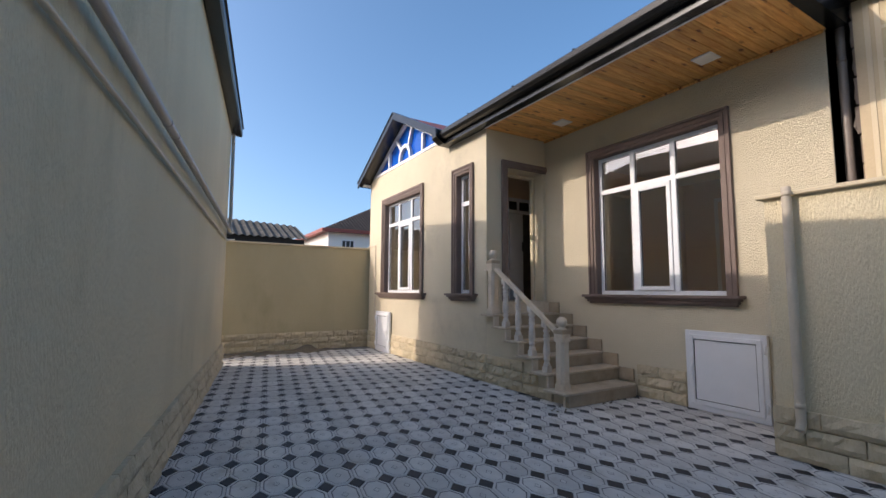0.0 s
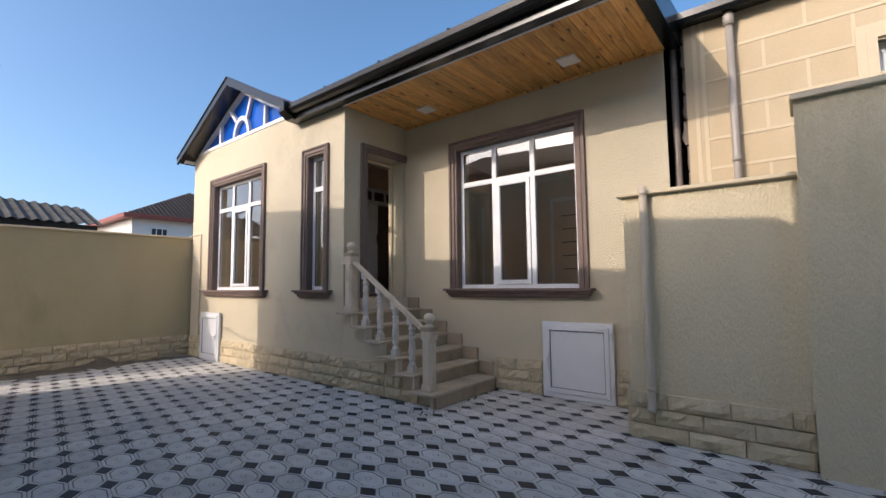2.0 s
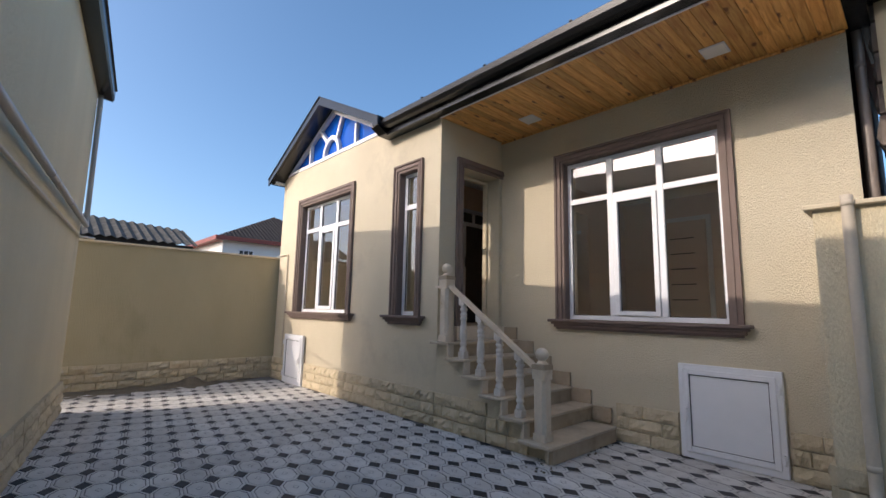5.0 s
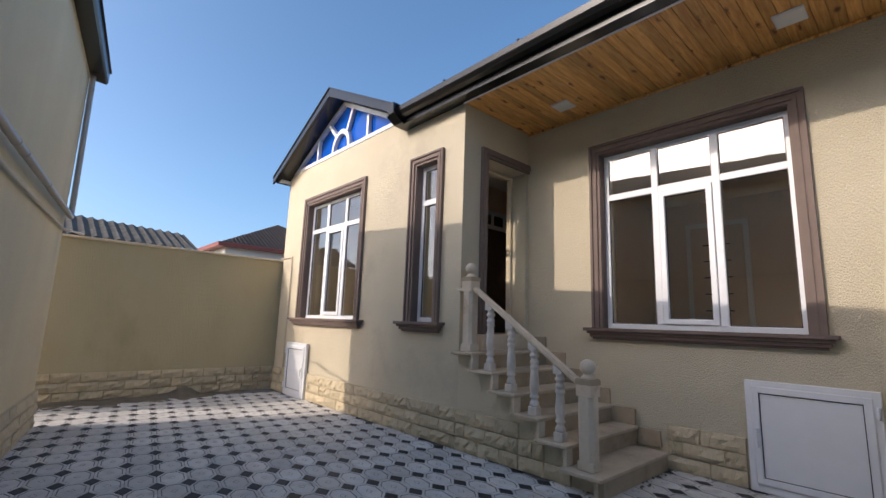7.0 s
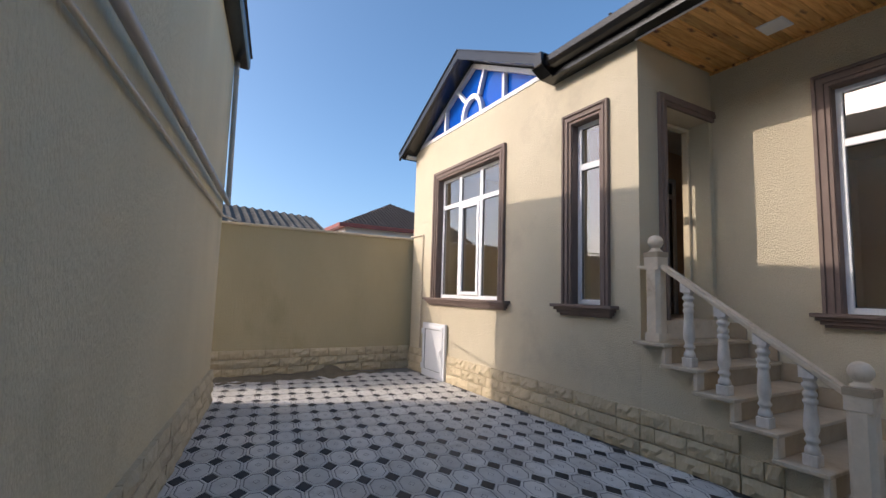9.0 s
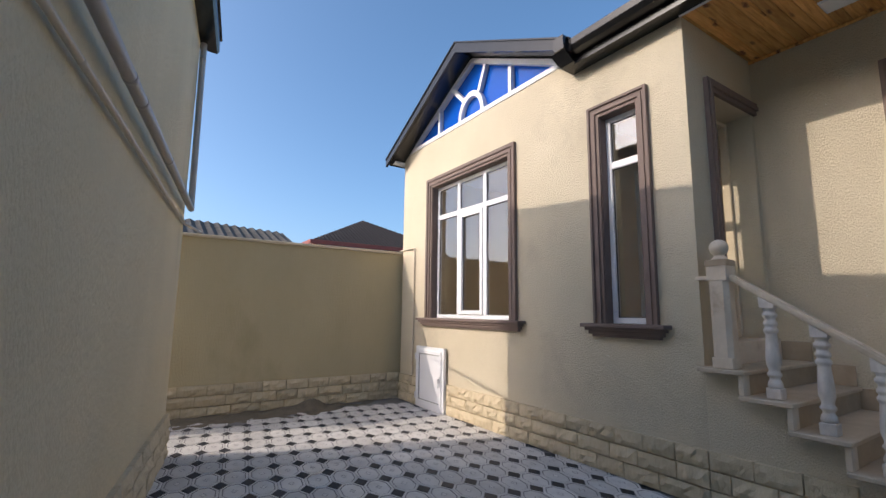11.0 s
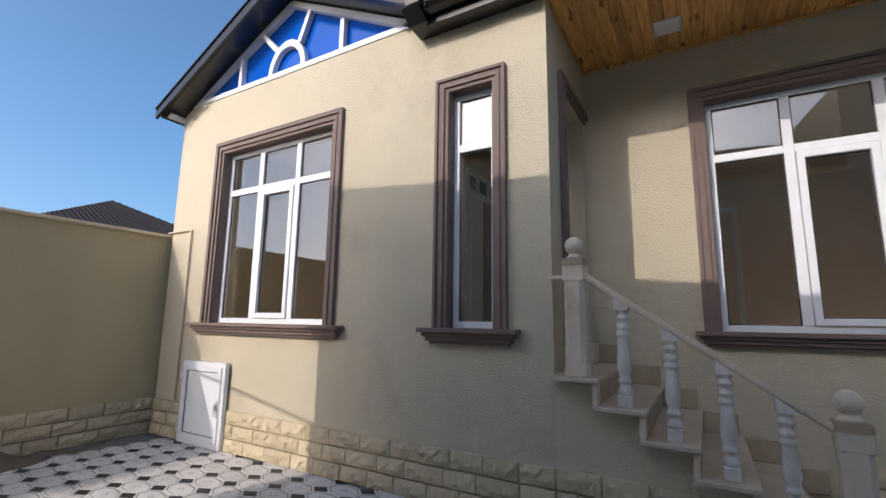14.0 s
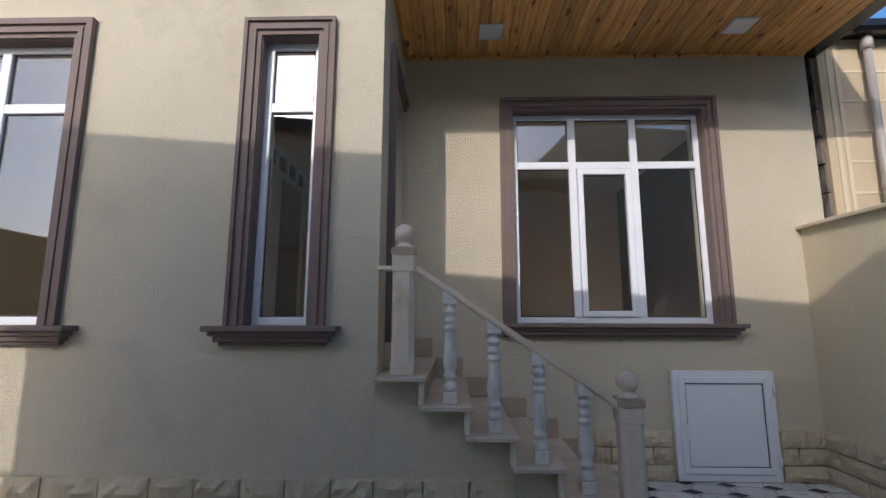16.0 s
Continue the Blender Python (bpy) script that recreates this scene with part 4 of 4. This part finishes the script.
def plinth(parent, m, length, courses=3, unit=0.30, skip=()):
    """Courses of split stones; m: local x along the wall, local -y out of it."""
    for c in range(courses):
        s = -unit * (0.0, 0.55, 0.2)[c % 3]
        while s < length - 0.01:
            w = unit * random.uniform(0.88, 1.2)
            a, e = max(s, 0.0), min(s + w, length)
            if length - e < 0.1:
                e = length
            if e - a > 0.03 and not any(k[0] < (a + e) / 2 < k[1] for k in skip):
                ob = new("brick", random.choice(BRICKS))
                ob.parent = parent
                ob.matrix_local = m @ Matrix.Translation((a + 0.005, 0, c * 0.139)) @ Matrix.Diagonal((e - a - 0.010, random.uniform(0.9, 1.15), 1, 1))
            s += w


def along(x0, y0, turn):
    return pose(x0, y0, 0, 0, 0, turn)


plinth(wall_f, along(FX, NY - 0.02, -90), NY - 0.02 - 9.80, 3, 0.22)
plinth(wall_f, along(FX, 8.98, -90), 8.98 - PY, 3, 0.31)
plinth(steps, Matrix.Translation(-steps.location) @ along(FX + 0.002, PY, -90), PY - 4.60, 3, 0.31)
plinth(steps, Matrix.Translation(-steps.location) @ along(FX + 0.002, 4.598, -90), 0.28, 2, 0.29)
plinth(steps, Matrix.Translation(-steps.location) @ along(FX + 0.002, 4.316, -90), 0.27, 1, 0.28)
plinth(wall_r, along(HX, 3.74, -90), 3.74 - 3.07, 3, 0.36)
plinth(wall_r, along(HX, 2.15, -90), 0.40, 3, 0.30)
plinth(wall_l, along(4.22, 1.75, -90), 1.31, 3, 0.40)
plinth(wall_l, along(HX, 1.75, 180), 0.90, 3, 0.36)
plinth(wall_b, along(-1.0, 10.5, 0), FX + 1.0, 3, 0.32)
holder = bpy.data.objects["wall_slanting"]
plinth(holder, LW @ along(0, -6.86, 90), 6.86, 3, 0.33)
plinth(holder, LW @ along(0, 0, 180), 0.5, 3, 0.3)
holder = bpy.data.objects["wall_slanting_high"]
plinth(holder, LW @ along(0, -12.36, 90), 5.5, 3, 0.33)

# rough blocks of the bare house end and the side of the neighbour
BLOCK = BRICKS[0].copy()
BLOCK.materials.clear()
BLOCK.materials.append(ROUGH_BLOCK)
side = bpy.data.objects["side_wall"]
for c in range(14):
    for i in range(8):
        ob = new("block", BLOCK)
        ob.parent = side
        w = 0.188 if i == 0 and c % 2 else 0.388
        ob.matrix_local = Matrix.Translation(-nb.location) @ pose(NX + 0.03 + 0.4 * (i + 1) - 0.2 * (c % 2), NB - 0.001, 0.3 + c * 0.285, 0, 0, 180) @ Matrix.Diagonal((w, random.uniform(0.5, 1.3), 2.05, 1))

# ---- paving ----
TURN_T = -9.4
FM = pose(0.935, 3.008, 0, 0, 0, TURN_T)
TX, TY = 0.2155, 0.338
DX, DY = 0.061, 0.090


def octagon(s, z):
    hx, hy = TX / 2 - 0.002, TY / 2 - 0.002
    cx, cy = DX, DY
    pts = [(-hx + cx, -hy), (hx - cx, -hy), (hx, -hy + cy), (hx, hy - cy), (hx - cx, hy), (-hx + cx, hy), (-hx, hy - cy), (-hx, -hy + cy)]
    fx, fy = (hx - s) / hx, (hy - s) / hy
    return [(x * fx, y * fy, z) for x, y in pts]


def tile_faces():
    rings = [octagon(0, -0.02), octagon(0.0, -0.003), octagon(0.003, 0.0), octagon(0.019, 0.0), octagon(0.022, -0.0022), octagon(0.027, -0.0022), octagon(0.030, -0.0004)]
    verts = [p for r in rings for p in r]
    faces, mats = [], []
    for k in range(len(rings) - 1):
        for i in range(8):
            faces.append((k * 8 + i, k * 8 + (i + 1) % 8, k * 8 + 8 + (i + 1) % 8, k * 8 + 8 + i))
            mats.append(1 if k in (3, 4) else 0)
    faces.append(tuple(range((len(rings) - 1) * 8, len(rings) * 8)))
    mats.append(0)
    n0 = len(verts)
    for w, z in ((0.026, 0.0001), (0.021, 0.0001), (0.019, 0.0012)):
        verts += [(-w, 0, z), (0, -w * 1.5, z), (w, 0, z), (0, w * 1.5, z)]
    for k in range(2):
        for i in range(4):
            faces.append((n0 + k * 4 + i, n0 + k * 4 + (i + 1) % 4, n0 + k * 4 + 4 + (i + 1) % 4, n0 + k * 4 + 4 + i))
            mats.append(1 if k == 0 else 0)
    faces.append((n0 + 8, n0 + 9, n0 + 10, n0 + 11))
    mats.append(0)
    return verts, faces, mats


def dot_faces():
    a, e = DX - 0.003, DY - 0.004
    v = []
    for s, z in ((0, -0.02), (0, -0.003), (0.003, -0.001)):
        v += [(-a + s, 0, z), (0, -e + s, z), (a - s, 0, z), (0, e - s, z)]
    f = []
    for k in range(2):
        for i in range(4):
            f.append((k * 4 + i, k * 4 + (i + 1) % 4, k * 4 + 4 + (i + 1) % 4, k * 4 + 4 + i))
    f.append((8, 9, 10, 11))
    return v, f, [0] * len(f)


def mesh_of(name, data, mats, spots=None):
    v, f, mi = data
    if spots:
        V, F, M = [], [], []
        for m in spots:
            n0 = len(V)
            V += [tuple(m @ Vector(p)) for p in v]
            F += [tuple(i + n0 for i in q) for q in f]
            M += mi
        v, f, mi = V, F, M
    me = bpy.data.meshes.new(name)
    me.from_pydata(v, [], f)
    for m in mats:
        me.materials.append(m)
    me.polygons.foreach_set("material_index", mi)
    me.update()
    return me


def paved(x, y):
    if y > 10.15 + 0.12 * math.sin(3 * x) - 0.25 * max(0.0, 2.6 - x) * 0.3 or y < -4.9 or x < left_x(y) - 0.05:
        return False
    return x < (FX + 0.02 if y > 3.85 else HX + 0.05 if y > 1.72 else 4.25 if y > 0.4 else 4.12)


b = bmesh.new()
pts = [(left_x(-4.9), -4.9), (4.1, -4.9), (4.1, 0.44), (4.22, 0.44), (4.22, 1.6), (HX, 1.6), (HX, 3.9), (FX, 3.9), (FX, 10.5), (-1.5, 10.5), (-1.5, 8.95), (left_x(8.85), 8.85)]
prism(b, pts, "z", -0.08, -0.007)
pave = solid("pavement", b, GROUT, "patterned grey and black cement tile yard paving", "paving", "structure")
near_t, far_t, near_d, far_d = [], [], [], []
for i in range(-30, 40):
    for j in range(-30, 30):
        for off, near, far in ((0.5, near_t, far_t), (0.0, near_d, far_d)):
            lx, ly = (i + off) * TX, (j + off) * TY
            w = FM @ Vector((lx, ly, 0))
            if paved(w.x, w.y):
                tilt = pose(0, 0, random.uniform(-0.0012, 0.0008), random.uniform(-0.25, 0.25), random.uniform(-0.3, 0.3), random.uniform(-0.4, 0.4))
                m = FM @ Matrix.Translation((lx, ly, 0)) @ tilt
                (near if 2.3 < w.y < 6.3 and len(near) < 300 else far).append(m)
ME_T = mesh_of("tile", tile_faces(), [TILE, GROOVE])
ME_D = mesh_of("black_tile", dot_faces(), [DOT])
for me, name, spots in ((ME_T, "tile", near_t), (ME_D, "black_tile", near_d)):
    for m in spots:
        ob = new(name, me)
        ob.parent = pave
        ob.matrix_local = m
for name, data, mats, spots in (("joined_tiles", tile_faces(), [TILE_FAR, GROOVE], far_t), ("joined_black_tiles", dot_faces(), [DOT_FAR], far_d)):
    ob = new(name, mesh_of(name, data, mats, spots))
    ob.parent = pave
    tagged(ob, kind="stuff")

# loose earth along the garden wall
b = bmesh.new()
g = {}
for i in range(61):
    for j in range(11):
        x, y = -0.6 + 4.3 * i / 60, 9.75 + 0.75 * j / 10
        h = 0.035 * (j / 10) + 0.03 * noise.noise((x * 5, y * 5, 0)) - 0.012 - 0.06 * max(0, 0.35 - j / 10) - 0.03 * max(0, x - 2.4)
        h += 0.13 * math.exp(-((x - 2.35) / 0.20) ** 2 - ((y - 10.32) / 0.13) ** 2)
        g[i, j] = b.verts.new((x, y, h))
for i in range(60):
    for j in range(10):
        b.faces.new((g[i, j], g[i + 1, j], g[i + 1, j + 1], g[i, j + 1]))
ob = part("loose_earth", b, EARTH)
tagged(ob, "strip of bare earth and rubble along the garden wall", "earth", kind="stuff")

# chips of stone left at the foot of the steps
random.seed(11)
b = bmesh.new()
for k in range(26):
    x, y = random.gauss(3.72, 0.10), random.gauss(3.72, 0.12)
    if k > 17:
        x, y = random.uniform(4.2, 5.0), random.uniform(3.60, 3.72)
    r = random.uniform(0.006, 0.016)
    c = bmesh.new()
    bmesh.ops.create_icosphere(c, subdivisions=1, radius=r)
    for v in c.verts:
        v.co *= random.uniform(0.7, 1.25)
        v.co.z *= 0.6
    c.transform(Matrix.Translation((x, y, r * 0.5)))
    join(b, c)
tagged(part("stone_chips", b, EARTH), "small grey stone chips on the paving by the steps", "rubble", kind="stuff")
